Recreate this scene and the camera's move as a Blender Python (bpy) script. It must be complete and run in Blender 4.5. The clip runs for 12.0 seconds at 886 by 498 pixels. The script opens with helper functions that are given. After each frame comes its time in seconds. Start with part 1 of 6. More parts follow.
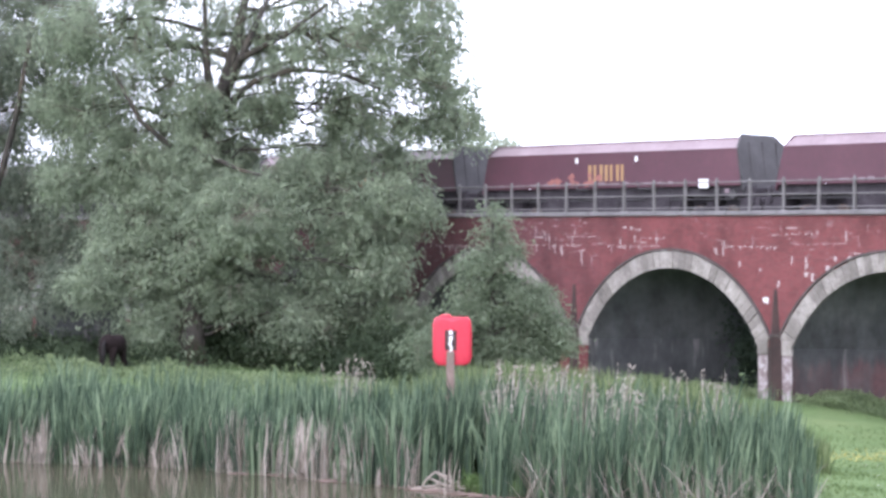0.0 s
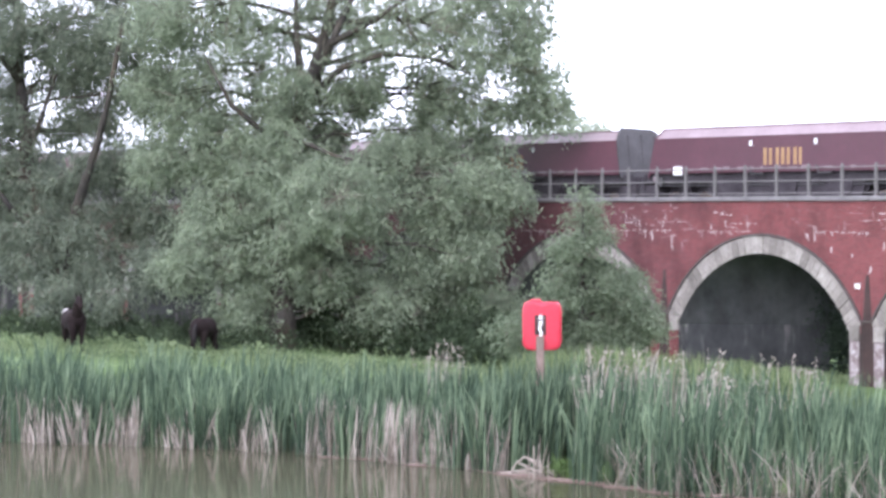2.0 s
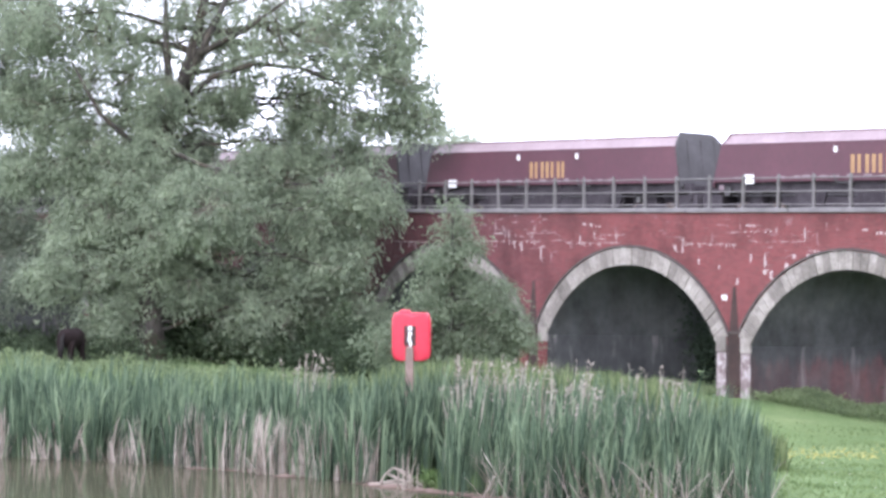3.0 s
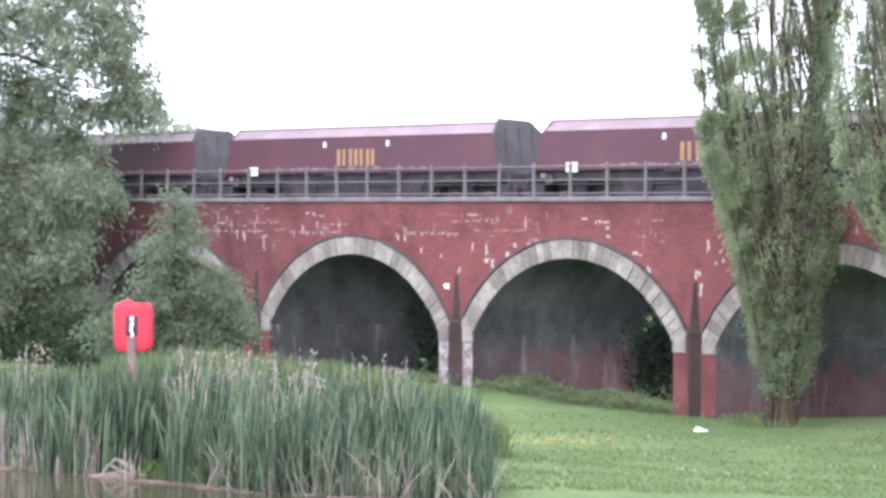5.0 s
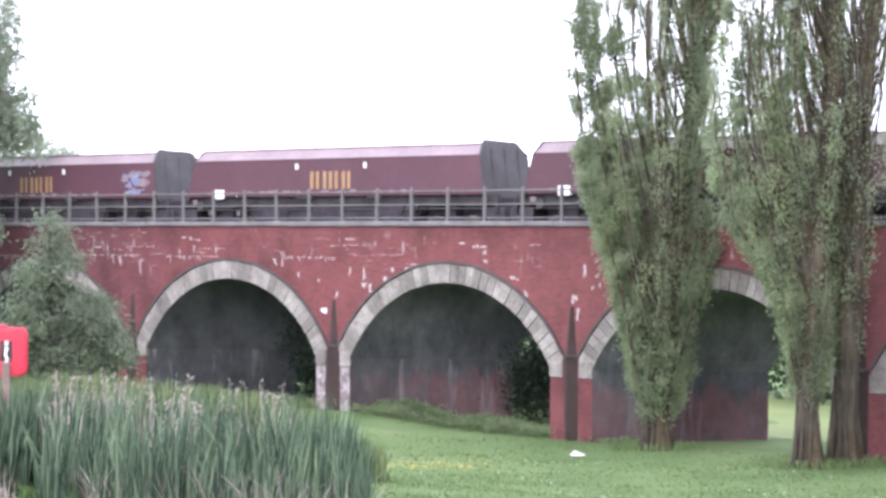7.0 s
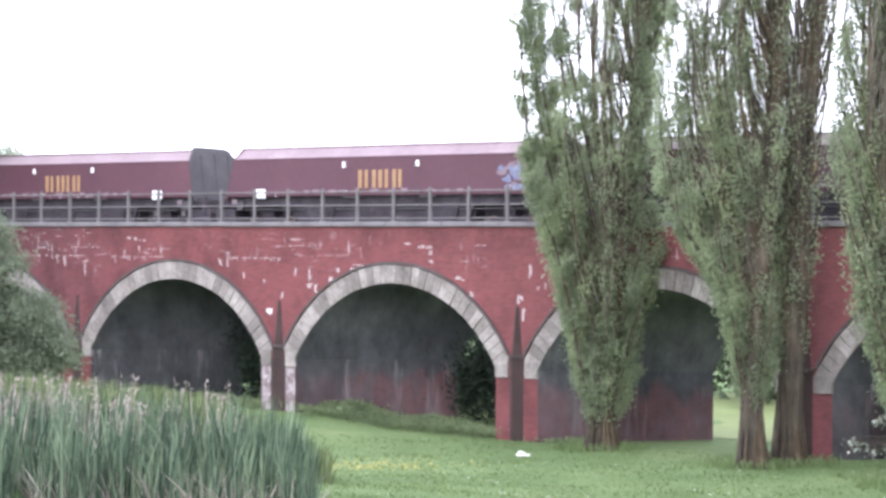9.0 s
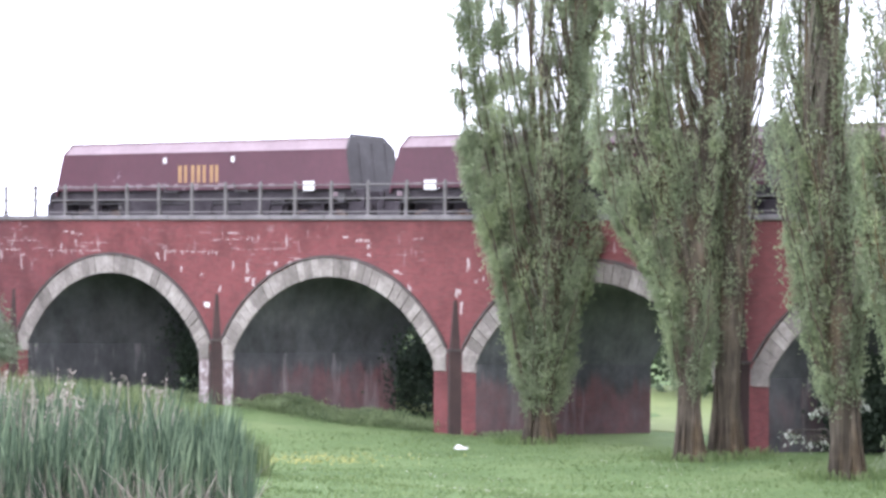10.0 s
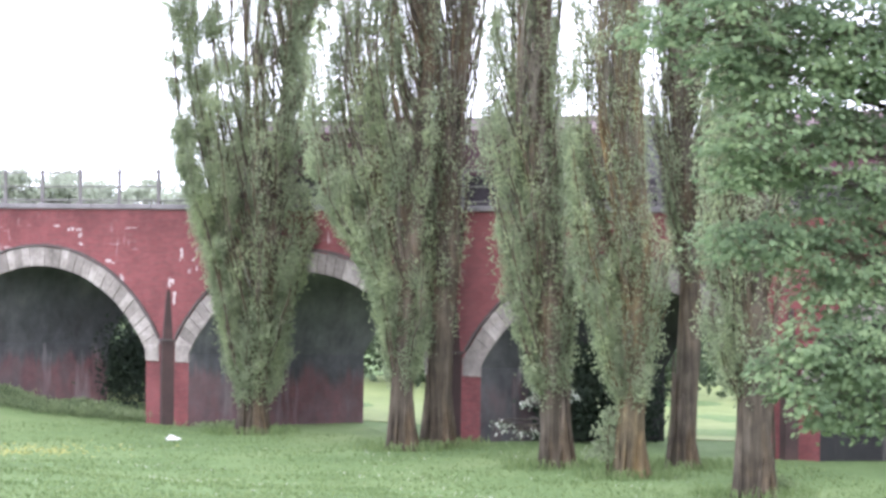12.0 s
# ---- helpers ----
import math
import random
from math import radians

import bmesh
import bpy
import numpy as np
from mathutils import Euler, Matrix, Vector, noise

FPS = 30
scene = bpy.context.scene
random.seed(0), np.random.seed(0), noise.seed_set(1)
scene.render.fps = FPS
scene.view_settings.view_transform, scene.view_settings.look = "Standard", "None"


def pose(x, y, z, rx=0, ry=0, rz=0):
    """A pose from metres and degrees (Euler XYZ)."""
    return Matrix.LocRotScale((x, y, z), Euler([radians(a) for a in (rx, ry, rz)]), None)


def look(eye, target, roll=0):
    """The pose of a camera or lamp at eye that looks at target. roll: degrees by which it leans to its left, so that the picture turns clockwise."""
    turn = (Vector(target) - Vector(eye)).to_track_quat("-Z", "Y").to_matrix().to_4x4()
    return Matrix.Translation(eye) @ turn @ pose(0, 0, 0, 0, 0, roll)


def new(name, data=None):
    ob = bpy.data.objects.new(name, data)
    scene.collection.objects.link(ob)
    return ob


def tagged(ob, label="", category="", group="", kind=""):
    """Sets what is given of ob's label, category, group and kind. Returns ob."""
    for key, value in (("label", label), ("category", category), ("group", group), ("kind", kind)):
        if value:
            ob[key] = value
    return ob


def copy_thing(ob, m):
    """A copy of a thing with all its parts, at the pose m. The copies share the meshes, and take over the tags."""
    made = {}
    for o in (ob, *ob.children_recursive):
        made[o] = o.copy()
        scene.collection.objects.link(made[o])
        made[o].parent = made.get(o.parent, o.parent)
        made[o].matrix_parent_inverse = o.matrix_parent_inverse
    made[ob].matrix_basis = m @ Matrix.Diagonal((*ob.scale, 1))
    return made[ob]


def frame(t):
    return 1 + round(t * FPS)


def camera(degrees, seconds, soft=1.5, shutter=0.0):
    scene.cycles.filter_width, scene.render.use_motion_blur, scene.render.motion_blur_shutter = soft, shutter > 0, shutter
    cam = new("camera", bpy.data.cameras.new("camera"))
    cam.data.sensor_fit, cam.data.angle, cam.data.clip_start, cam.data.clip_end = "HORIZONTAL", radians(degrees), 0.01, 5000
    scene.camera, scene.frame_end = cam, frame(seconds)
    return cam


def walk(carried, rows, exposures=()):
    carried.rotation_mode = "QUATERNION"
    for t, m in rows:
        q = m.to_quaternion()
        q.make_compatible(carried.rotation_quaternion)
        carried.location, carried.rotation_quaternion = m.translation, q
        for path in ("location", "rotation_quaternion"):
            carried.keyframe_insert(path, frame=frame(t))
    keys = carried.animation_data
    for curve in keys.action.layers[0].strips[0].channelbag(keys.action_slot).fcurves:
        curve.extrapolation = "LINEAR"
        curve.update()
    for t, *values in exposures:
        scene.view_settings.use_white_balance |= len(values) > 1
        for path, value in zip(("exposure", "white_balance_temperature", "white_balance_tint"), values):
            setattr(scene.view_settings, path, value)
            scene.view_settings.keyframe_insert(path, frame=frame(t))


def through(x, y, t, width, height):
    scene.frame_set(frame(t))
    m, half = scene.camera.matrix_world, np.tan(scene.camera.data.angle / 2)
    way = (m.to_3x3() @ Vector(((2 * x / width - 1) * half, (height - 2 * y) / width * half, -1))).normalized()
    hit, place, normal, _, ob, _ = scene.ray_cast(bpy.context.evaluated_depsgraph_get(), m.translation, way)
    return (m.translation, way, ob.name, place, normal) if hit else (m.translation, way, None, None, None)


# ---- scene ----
# Degrees of turn to the right of +y, of tilt upwards, and of lean
EYE = Vector((0.0, 0.0, 6.5))
PATH = [
    (0.0, -7.359, -0.144, -0.281),
    (0.3, -8.247, -0.101, -0.259),
    (0.5, -8.729, -0.098, -0.244),
    (0.8, -9.627, -0.085, -0.309),
    (1.0, -10.179, -0.020, -0.353),
    (1.2, -10.459, -0.103, -0.283),
    (1.5, -10.488, -0.300, -0.178),
    (1.8, -10.006, -0.423, -0.147),
    (2.0, -9.433, -0.490, -0.127),
    (2.2, -8.974, -0.458, -0.105),
    (2.5, -8.159, -0.455, -0.072),
    (2.8, -7.126, -0.317, -0.004),
    (3.0, -6.431, -0.245, 0.041),
    (3.3, -5.516, -0.416, 0.125),
    (3.5, -4.845, -0.473, 0.181),
    (3.7, -4.012, -0.399, 0.265),
    (5.3, 0.495, -0.521, 0.002),
    (5.5, 0.821, -0.534, 0.107),
    (5.8, 1.344, -0.544, 0.102),
    (6.0, 1.630, -0.339, 0.098),
    (6.2, 1.879, -0.233, 0.066),
    (6.5, 2.095, 0.084, 0.019),
    (6.8, 2.472, -0.020, 0.011),
    (7.0, 2.767, 0.069, 0.006),
    (8.8, 3.881, -0.079, -0.022),
    (9.0, 4.019, 0.079, 0.002),
    (9.2, 4.219, 0.075, -0.036),
    (9.5, 4.517, 0.110, -0.094),
    (9.8, 5.034, 0.029, -0.042),
    (10.0, 5.448, -0.071, -0.008),
    (10.3, 6.329, -0.022, 0.045),
    (10.5, 6.912, -0.126, 0.081),
    (10.7, 7.556, -0.256, 0.066),
    (11.0, 8.669, -0.118, 0.044),
    (11.3, 9.658, -0.057, 0.159),
    (11.5, 10.439, -0.178, 0.235),
    (11.8, 11.610, -0.290, 0.273),
    (12.0, 12.030, -0.285, 0.298),
]


def view(turn, tilt, lean):
    a, b = radians(turn), radians(tilt)
    ahead = Vector((math.sin(a) * math.cos(b), math.cos(a) * math.cos(b), math.sin(b)))
    return look(EYE, EYE + ahead * 50, lean)


cam = camera(20.2, 12.0, soft=3.2, shutter=0.0)
# the white balance leans a little towards magenta
walk(cam, [(t, view(a, b, c)) for t, a, b, c in PATH], [(0.0, 0.56, 6250, 19), (1.0, 0.60, 6250, 19), (3.0, 0.72, 6300, 19), (4.0, 0.70, 6350, 19), (10.0, 0.68, 6350, 19), (12.0, 0.86, 6350, 19)])

# ---- light: a bright overcast sky, a weak veiled sun from the pond's side ----
world = bpy.data.worlds.new("sky")
scene.world = world
world.use_nodes = True
wn, wl = world.node_tree.nodes, world.node_tree.links
sky = wn.new("ShaderNodeTexSky")
sky.sky_type = "NISHITA"
sky.sun_disc = False
sky.sun_elevation, sky.sun_rotation = radians(52), radians(215)
sky.air_density, sky.dust_density, sky.ozone_density = 1.0, 6.0, 1.0
veil = wn.new("ShaderNodeHueSaturation")
veil.inputs["Saturation"].default_value = 0.10
wl.new(sky.outputs[0], veil.inputs["Color"])
cloud = wn.new("ShaderNodeMix")
cloud.data_type = "RGBA"
cloud.inputs[0].default_value = 0.88
cloud.inputs[7].default_value = (15.1, 16.0, 18.4, 1)
wl.new(veil.outputs[0], cloud.inputs[6])
wl.new(cloud.outputs[2], wn["Background"].inputs["Color"])
wn["Background"].inputs["Strength"].default_value = 0.15
sun = new("sun", bpy.data.lights.new("sun", "SUN"))
sun.data.energy, sun.data.angle, sun.data.color = 0.9, radians(50), (1.0, 0.96, 0.90)
sun.matrix_world = look((-40, -60, 90), (0, 60, 0))

# ---- materials ----


def nodes_of(name):
    m = bpy.data.materials.new(name)
    m.use_nodes = True
    return m, m.node_tree.nodes, m.node_tree.links


def ramp_of(n, l, fac, cols):
    r = n.new("ShaderNodeValToRGB")
    el = r.color_ramp.elements
    while len(el) < len(cols):
        el.new(0.5)
    for e, (p, c) in zip(el, cols):
        e.position, e.color = p, (*c, 1)
    l.new(fac, r.inputs[0])
    return r


def noise_of(n, l, vec, scale, detail=4, rough=0.6):
    t = n.new("ShaderNodeTexNoise")
    t.inputs["Scale"].default_value, t.inputs["Detail"].default_value, t.inputs["Roughness"].default_value = scale, detail, rough
    if vec is not None:
        l.new(vec, t.inputs["Vector"])
    return t


def mapped(n, l, vec, scale, loc=(0, 0, 0), rot=(0, 0, 0)):
    m = n.new("ShaderNodeMapping")
    m.inputs["Scale"].default_value, m.inputs["Location"].default_value, m.inputs["Rotation"].default_value = scale, loc, rot
    l.new(vec, m.inputs["Vector"])
    return m.outputs[0]


def mixed(n, l, fac, a, b, how="MIX"):
    m = n.new("ShaderNodeMix")
    m.data_type, m.blend_type = "RGBA", how
    for sock, v in ((m.inputs[0], fac), (m.inputs[6], a), (m.inputs[7], b)):
        if isinstance(v, (int, float)):
            sock.default_value = v
        elif isinstance(v, tuple):
            sock.default_value = (*v, 1)
        else:
            l.new(v, sock)
    return m.outputs[2]


def maths(n, l, how, a, b=0.0):
    m = n.new("ShaderNodeMath")
    m.operation = how
    for sock, v in ((m.inputs[0], a), (m.inputs[1], b)):
        if isinstance(v, (int, float)):
            sock.default_value = v
        else:
            l.new(v, sock)
    return m.outputs[0]


def surface(name, dark, mid, light, scale=3.0, fine=30.0, rough=0.75, metal=0.0, bump=0.3, random_of="", weight=0.4):
    """Three tones mixed by a coarse and a fine grain; random_of: 'island' or 'object' shifts the tone piece by piece."""
    m, n, l = nodes_of(name)
    bsdf = n["Principled BSDF"]
    co = n.new("ShaderNodeTexCoord").outputs["Object"]
    if random_of == "object":
        co = n.new("ShaderNodeNewGeometry").outputs["Position"]
    a, b = noise_of(n, l, co, scale), noise_of(n, l, co, fine, 3)
    f = maths(n, l, "ADD", maths(n, l, "MULTIPLY", a.outputs["Fac"], 0.6), maths(n, l, "MULTIPLY", b.outputs["Fac"], 0.4))
    if random_of == "island":
        g = n.new("ShaderNodeNewGeometry").outputs["Random Per Island"]
        f = maths(n, l, "ADD", maths(n, l, "MULTIPLY", f, 0.6), maths(n, l, "MULTIPLY", g, 0.4))
    elif random_of == "object":
        g = n.new("ShaderNodeObjectInfo").outputs["Random"]
        f = maths(n, l, "ADD", maths(n, l, "MULTIPLY", f, 1 - weight), maths(n, l, "MULTIPLY", g, weight))
    r = ramp_of(n, l, f, [(0.30, dark), (0.5, mid), (0.72, light)])
    l.new(r.outputs[0], bsdf.inputs["Base Color"])
    bsdf.inputs["Metallic"].default_value = metal
    rr = n.new("ShaderNodeMapRange")
    rr.inputs["To Min"].default_value, rr.inputs["To Max"].default_value = max(0.05, rough - 0.12), min(1, rough + 0.12)
    l.new(b.outputs["Fac"], rr.inputs["Value"])
    l.new(rr.outputs[0], bsdf.inputs["Roughness"])
    if bump:
        bp = n.new("ShaderNodeBump")
        bp.inputs["Strength"].default_value, bp.inputs["Distance"].default_value = bump, 0.02
        l.new(b.outputs["Fac"], bp.inputs["Height"])
        l.new(bp.outputs[0], bsdf.inputs["Normal"])
    return m


def bark_material(name, dark, mid, light):
    m, n, l = nodes_of(name)
    bsdf = n["Principled BSDF"]
    co = n.new("ShaderNodeTexCoord").outputs["Object"]
    ridge = noise_of(n, l, mapped(n, l, co, (9, 9, 0.7)), 1.0, 5, 0.65)
    patch = noise_of(n, l, co, 1.3, 4)
    f = maths(n, l, "ADD", maths(n, l, "MULTIPLY", ridge.outputs["Fac"], 0.6), maths(n, l, "MULTIPLY", patch.outputs["Fac"], 0.4))
    r = ramp_of(n, l, f, [(0.36, dark), (0.5, mid), (0.64, light)])
    hue = ramp_of(n, l, noise_of(n, l, mapped(n, l, co, (1.6, 1.6, 0.45)), 1.0, 3).outputs["Fac"], [(0.36, (0.88, 0.91, 0.95)), (0.5, (1, 1, 1)), (0.64, (1.12, 1.02, 0.88))])
    l.new(mixed(n, l, 1.0, r.outputs[0], hue.outputs[0], "MULTIPLY"), bsdf.inputs["Base Color"])
    bsdf.inputs["Roughness"].default_value = 0.95
    bp = n.new("ShaderNodeBump")
    bp.inputs["Strength"].default_value, bp.inputs["Distance"].default_value = 1.0, 0.06
    l.new(ridge.outputs["Fac"], bp.inputs["Height"])
    l.new(bp.outputs[0], bsdf.inputs["Normal"])
    return m


def leaf_material(name, dark, mid, light, through=0.35, own=0.2, drift=(0.7, 0.7, 0.7)):
    m, n, l = nodes_of(name)
    bsdf = n["Principled BSDF"]
    co = n.new("ShaderNodeTexCoord").outputs["Object"]
    big = noise_of(n, l, mapped(n, l, co, drift), 1.0, 3)
    g = n.new("ShaderNodeNewGeometry").outputs["Random Per Island"]
    f = maths(n, l, "ADD", maths(n, l, "MULTIPLY", big.outputs["Fac"], 1.0 - own), maths(n, l, "MULTIPLY", g, own))
    r = ramp_of(n, l, f, [(0.28, dark), (0.5, mid), (0.75, light)])
    l.new(r.outputs[0], bsdf.inputs["Base Color"])
    bsdf.inputs["Roughness"].default_value = 0.7
    bsdf.inputs["Specular IOR Level"].default_value = 0.15
    tr = n.new("ShaderNodeBsdfTranslucent")
    l.new(r.outputs[0], tr.inputs["Color"])
    mx = n.new("ShaderNodeMixShader")
    mx.inputs[0].default_value = through
    l.new(bsdf.outputs[0], mx.inputs[1])
    l.new(tr.outputs[0], mx.inputs[2])
    l.new(mx.outputs[0], n["Material Output"].inputs[0])
    return m


SOOT_LOW, SOOT_HIGH = 0.9, 2.2


def brick_material(name, lime=True, sooty=0.0, tone=1.0):
    """Weathered red engineering brick with pale lime runs that have leached out of the joints."""
    m, n, l = nodes_of(name)
    bsdf = n["Principled BSDF"]
    co = n.new("ShaderNodeTexCoord").outputs["Object"]
    sep = n.new("ShaderNodeSeparateXYZ")
    l.new(co, sep.inputs[0])
    flat = n.new("ShaderNodeCombineXYZ")
    l.new(maths(n, l, "ADD", sep.outputs[0], sep.outputs[1]), flat.inputs[0])
    l.new(sep.outputs[2], flat.inputs[1])
    br = n.new("ShaderNodeTexBrick")
    l.new(flat.outputs[0], br.inputs["Vector"])
    for k, v in (("Scale", 1.0), ("Mortar Size", 0.006), ("Brick Width", 0.235), ("Row Height", 0.078), ("Mortar Smooth", 0.3), ("Bias", -0.1)):
        br.inputs[k].default_value = v
    br.inputs["Color1"].default_value, br.inputs["Color2"].default_value = (0.186, 0.047, 0.050, 1), (0.135, 0.036, 0.039, 1)
    br.inputs["Mortar"].default_value = (0.170, 0.085, 0.082, 1)
    stain = noise_of(n, l, mapped(n, l, flat.outputs[0], (0.45, 0.30, 1)), 1.0, 6, 0.65)
    soot = ramp_of(n, l, stain.outputs["Fac"], [(0.34, (0.55, 0.50, 0.50)), (0.55, (1, 1, 1)), (0.75, (1.12, 1.1, 1.1))])
    col = mixed(n, l, 1.0, br.outputs["Color"], soot.outputs[0], "MULTIPLY")
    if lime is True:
        # the far stretch of the wall is tinted darker and greyer
        far_tint = n.new("ShaderNodeMapRange")
        far_tint.inputs["From Min"].default_value, far_tint.inputs["From Max"].default_value = 12.0, 3.0
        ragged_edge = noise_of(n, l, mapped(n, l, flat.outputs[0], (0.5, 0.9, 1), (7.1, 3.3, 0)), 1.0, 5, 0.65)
        l.new(maths(n, l, "ADD", sep.outputs[0], maths(n, l, "MULTIPLY", maths(n, l, "SUBTRACT", ragged_edge.outputs["Fac"], 0.5), 14.0)), far_tint.inputs["Value"])
        col = mixed(n, l, far_tint.outputs[0], col, mixed(n, l, 1.0, col, (0.66, 0.78, 0.86), "MULTIPLY"))
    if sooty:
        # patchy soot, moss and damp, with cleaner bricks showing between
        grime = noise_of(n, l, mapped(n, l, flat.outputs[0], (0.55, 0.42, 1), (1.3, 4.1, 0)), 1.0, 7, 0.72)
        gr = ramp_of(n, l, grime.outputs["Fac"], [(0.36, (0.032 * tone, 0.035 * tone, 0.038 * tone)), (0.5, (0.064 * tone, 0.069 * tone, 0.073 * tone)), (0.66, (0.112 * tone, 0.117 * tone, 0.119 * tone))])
        # some bays are blacker than others, soot and shade in one factor
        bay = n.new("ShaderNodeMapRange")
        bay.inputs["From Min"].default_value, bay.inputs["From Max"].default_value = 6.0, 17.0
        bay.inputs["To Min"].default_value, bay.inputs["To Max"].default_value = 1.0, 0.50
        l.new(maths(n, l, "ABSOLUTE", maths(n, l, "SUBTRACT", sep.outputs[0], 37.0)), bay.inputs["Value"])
        # the near bays are darkened again, arch and maple shade put into the film
        near_bay_shade = n.new("ShaderNodeMapRange")
        near_bay_shade.inputs["From Min"].default_value, near_bay_shade.inputs["From Max"].default_value = 40.5, 46.0
        near_bay_shade.inputs["To Min"].default_value, near_bay_shade.inputs["To Max"].default_value = 1.0, 0.35
        l.new(sep.outputs[0], near_bay_shade.inputs["Value"])
        film = mixed(n, l, 1.0, gr.outputs[0], maths(n, l, "MULTIPLY", bay.outputs[0], near_bay_shade.outputs[0]), "MULTIPLY")
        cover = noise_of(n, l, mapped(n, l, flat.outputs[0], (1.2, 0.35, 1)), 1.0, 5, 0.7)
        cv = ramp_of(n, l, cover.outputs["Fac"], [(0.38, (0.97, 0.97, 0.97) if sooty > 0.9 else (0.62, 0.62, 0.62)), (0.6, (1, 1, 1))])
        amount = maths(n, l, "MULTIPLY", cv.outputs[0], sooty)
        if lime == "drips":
            # the bays on either side of the cleanest one are dirtier, shade counted in
            foul_shade = n.new("ShaderNodeMapRange")
            foul_shade.inputs["From Min"].default_value, foul_shade.inputs["From Max"].default_value = 8.0, 20.0
            foul_shade.inputs["To Max"].default_value = 1.0
            l.new(maths(n, l, "ABSOLUTE", maths(n, l, "SUBTRACT", sep.outputs[0], 31.6)), foul_shade.inputs["Value"])
            amount = maths(n, l, "ADD", amount, foul_shade.outputs[0])
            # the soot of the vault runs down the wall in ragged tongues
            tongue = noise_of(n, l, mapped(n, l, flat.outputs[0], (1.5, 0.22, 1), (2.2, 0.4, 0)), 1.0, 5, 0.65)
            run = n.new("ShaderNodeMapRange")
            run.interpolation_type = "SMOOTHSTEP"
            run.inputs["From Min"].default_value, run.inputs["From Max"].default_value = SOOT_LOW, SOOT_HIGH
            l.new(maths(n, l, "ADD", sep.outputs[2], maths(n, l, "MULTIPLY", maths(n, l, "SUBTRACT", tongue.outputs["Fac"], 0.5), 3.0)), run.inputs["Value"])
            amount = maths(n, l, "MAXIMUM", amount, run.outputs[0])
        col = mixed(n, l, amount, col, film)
    if lime == "drips":
        drip = noise_of(n, l, mapped(n, l, flat.outputs[0], (1.3, 0.20, 1), (5.7, 2.2, 0)), 1.0, 5, 0.65)
        dr = ramp_of(n, l, drip.outputs["Fac"], [(0.55, (0, 0, 0)), (0.72, (0.75, 0.75, 0.75))])
        col = mixed(n, l, dr.outputs[0], col, (0.20, 0.182, 0.178))
    elif lime:
        # thin level smears along the courses, and short drips under them, in broken groups
        where = noise_of(n, l, mapped(n, l, flat.outputs[0], (0.30, 0.55, 1), (3.1, 1.7, 0)), 1.0, 3)
        high = n.new("ShaderNodeMapRange")
        high.inputs["From Min"].default_value, high.inputs["From Max"].default_value = 4.6, 6.4
        high.inputs["To Min"].default_value, high.inputs["To Max"].default_value = -0.10, 0.05
        l.new(sep.outputs[2], high.inputs["Value"])
        band = ramp_of(n, l, maths(n, l, "ADD", where.outputs["Fac"], high.outputs[0]), [(0.53, (0, 0, 0)), (0.64, (0.55, 0.55, 0.55))])
        level = noise_of(n, l, mapped(n, l, flat.outputs[0], (1.1, 8.5, 1), (0.4, 9.3, 0)), 1.0, 3, 0.6)
        lev = ramp_of(n, l, level.outputs["Fac"], [(0.615, (0, 0, 0)), (0.665, (1, 1, 1))])
        drip = noise_of(n, l, mapped(n, l, flat.outputs[0], (4.6, 0.95, 1), (5.7, 2.2, 0)), 1.0, 3, 0.6)
        dr = ramp_of(n, l, drip.outputs["Fac"], [(0.63, (0, 0, 0)), (0.68, (1, 1, 1))])
        both = maths(n, l, "MAXIMUM", lev.outputs[0], dr.outputs[0])
        col = mixed(n, l, maths(n, l, "MULTIPLY", both, band.outputs[0]), col, (0.52, 0.46, 0.455))
    l.new(col, bsdf.inputs["Base Color"])
    bsdf.inputs["Roughness"].default_value = 0.8
    bp = n.new("ShaderNodeBump")
    bp.inputs["Strength"].default_value, bp.inputs["Distance"].default_value = 0.5, 0.01
    l.new(br.outputs["Fac"], bp.inputs["Height"])
    bp.invert = True
    l.new(bp.outputs[0], bsdf.inputs["Normal"])
    return m


def meadow_material():
    m, n, l = nodes_of("meadow_grass")
    bsdf = n["Principled BSDF"]
    co = n.new("ShaderNodeTexCoord").outputs["Object"]
    a = noise_of(n, l, co, 0.18, 4)
    b = noise_of(n, l, co, 2.2, 5, 0.7)
    c = noise_of(n, l, co, 14.0, 3, 0.7)
    r1 = ramp_of(n, l, a.outputs["Fac"], [(0.3, (0.088, 0.140, 0.056)), (0.5, (0.118, 0.180, 0.072)), (0.7, (0.160, 0.216, 0.096))])
    r2 = ramp_of(n, l, maths(n, l, "ADD", maths(n, l, "MULTIPLY", b.outputs["Fac"], 0.6), maths(n, l, "MULTIPLY", c.outputs["Fac"], 0.4)),
                 [(0.34, (0.76, 0.78, 0.74)), (0.5, (1, 1, 1)), (0.66, (1.18, 1.15, 1.14))])
    l.new(mixed(n, l, 1.0, r1.outputs[0], r2.outputs[0], "MULTIPLY"), bsdf.inputs["Base Color"])
    bsdf.inputs["Roughness"].default_value = 0.9
    bp = n.new("ShaderNodeBump")
    bp.inputs["Strength"].default_value, bp.inputs["Distance"].default_value = 0.8, 0.06
    l.new(c.outputs["Fac"], bp.inputs["Height"])
    l.new(bp.outputs[0], bsdf.inputs["Normal"])
    return m


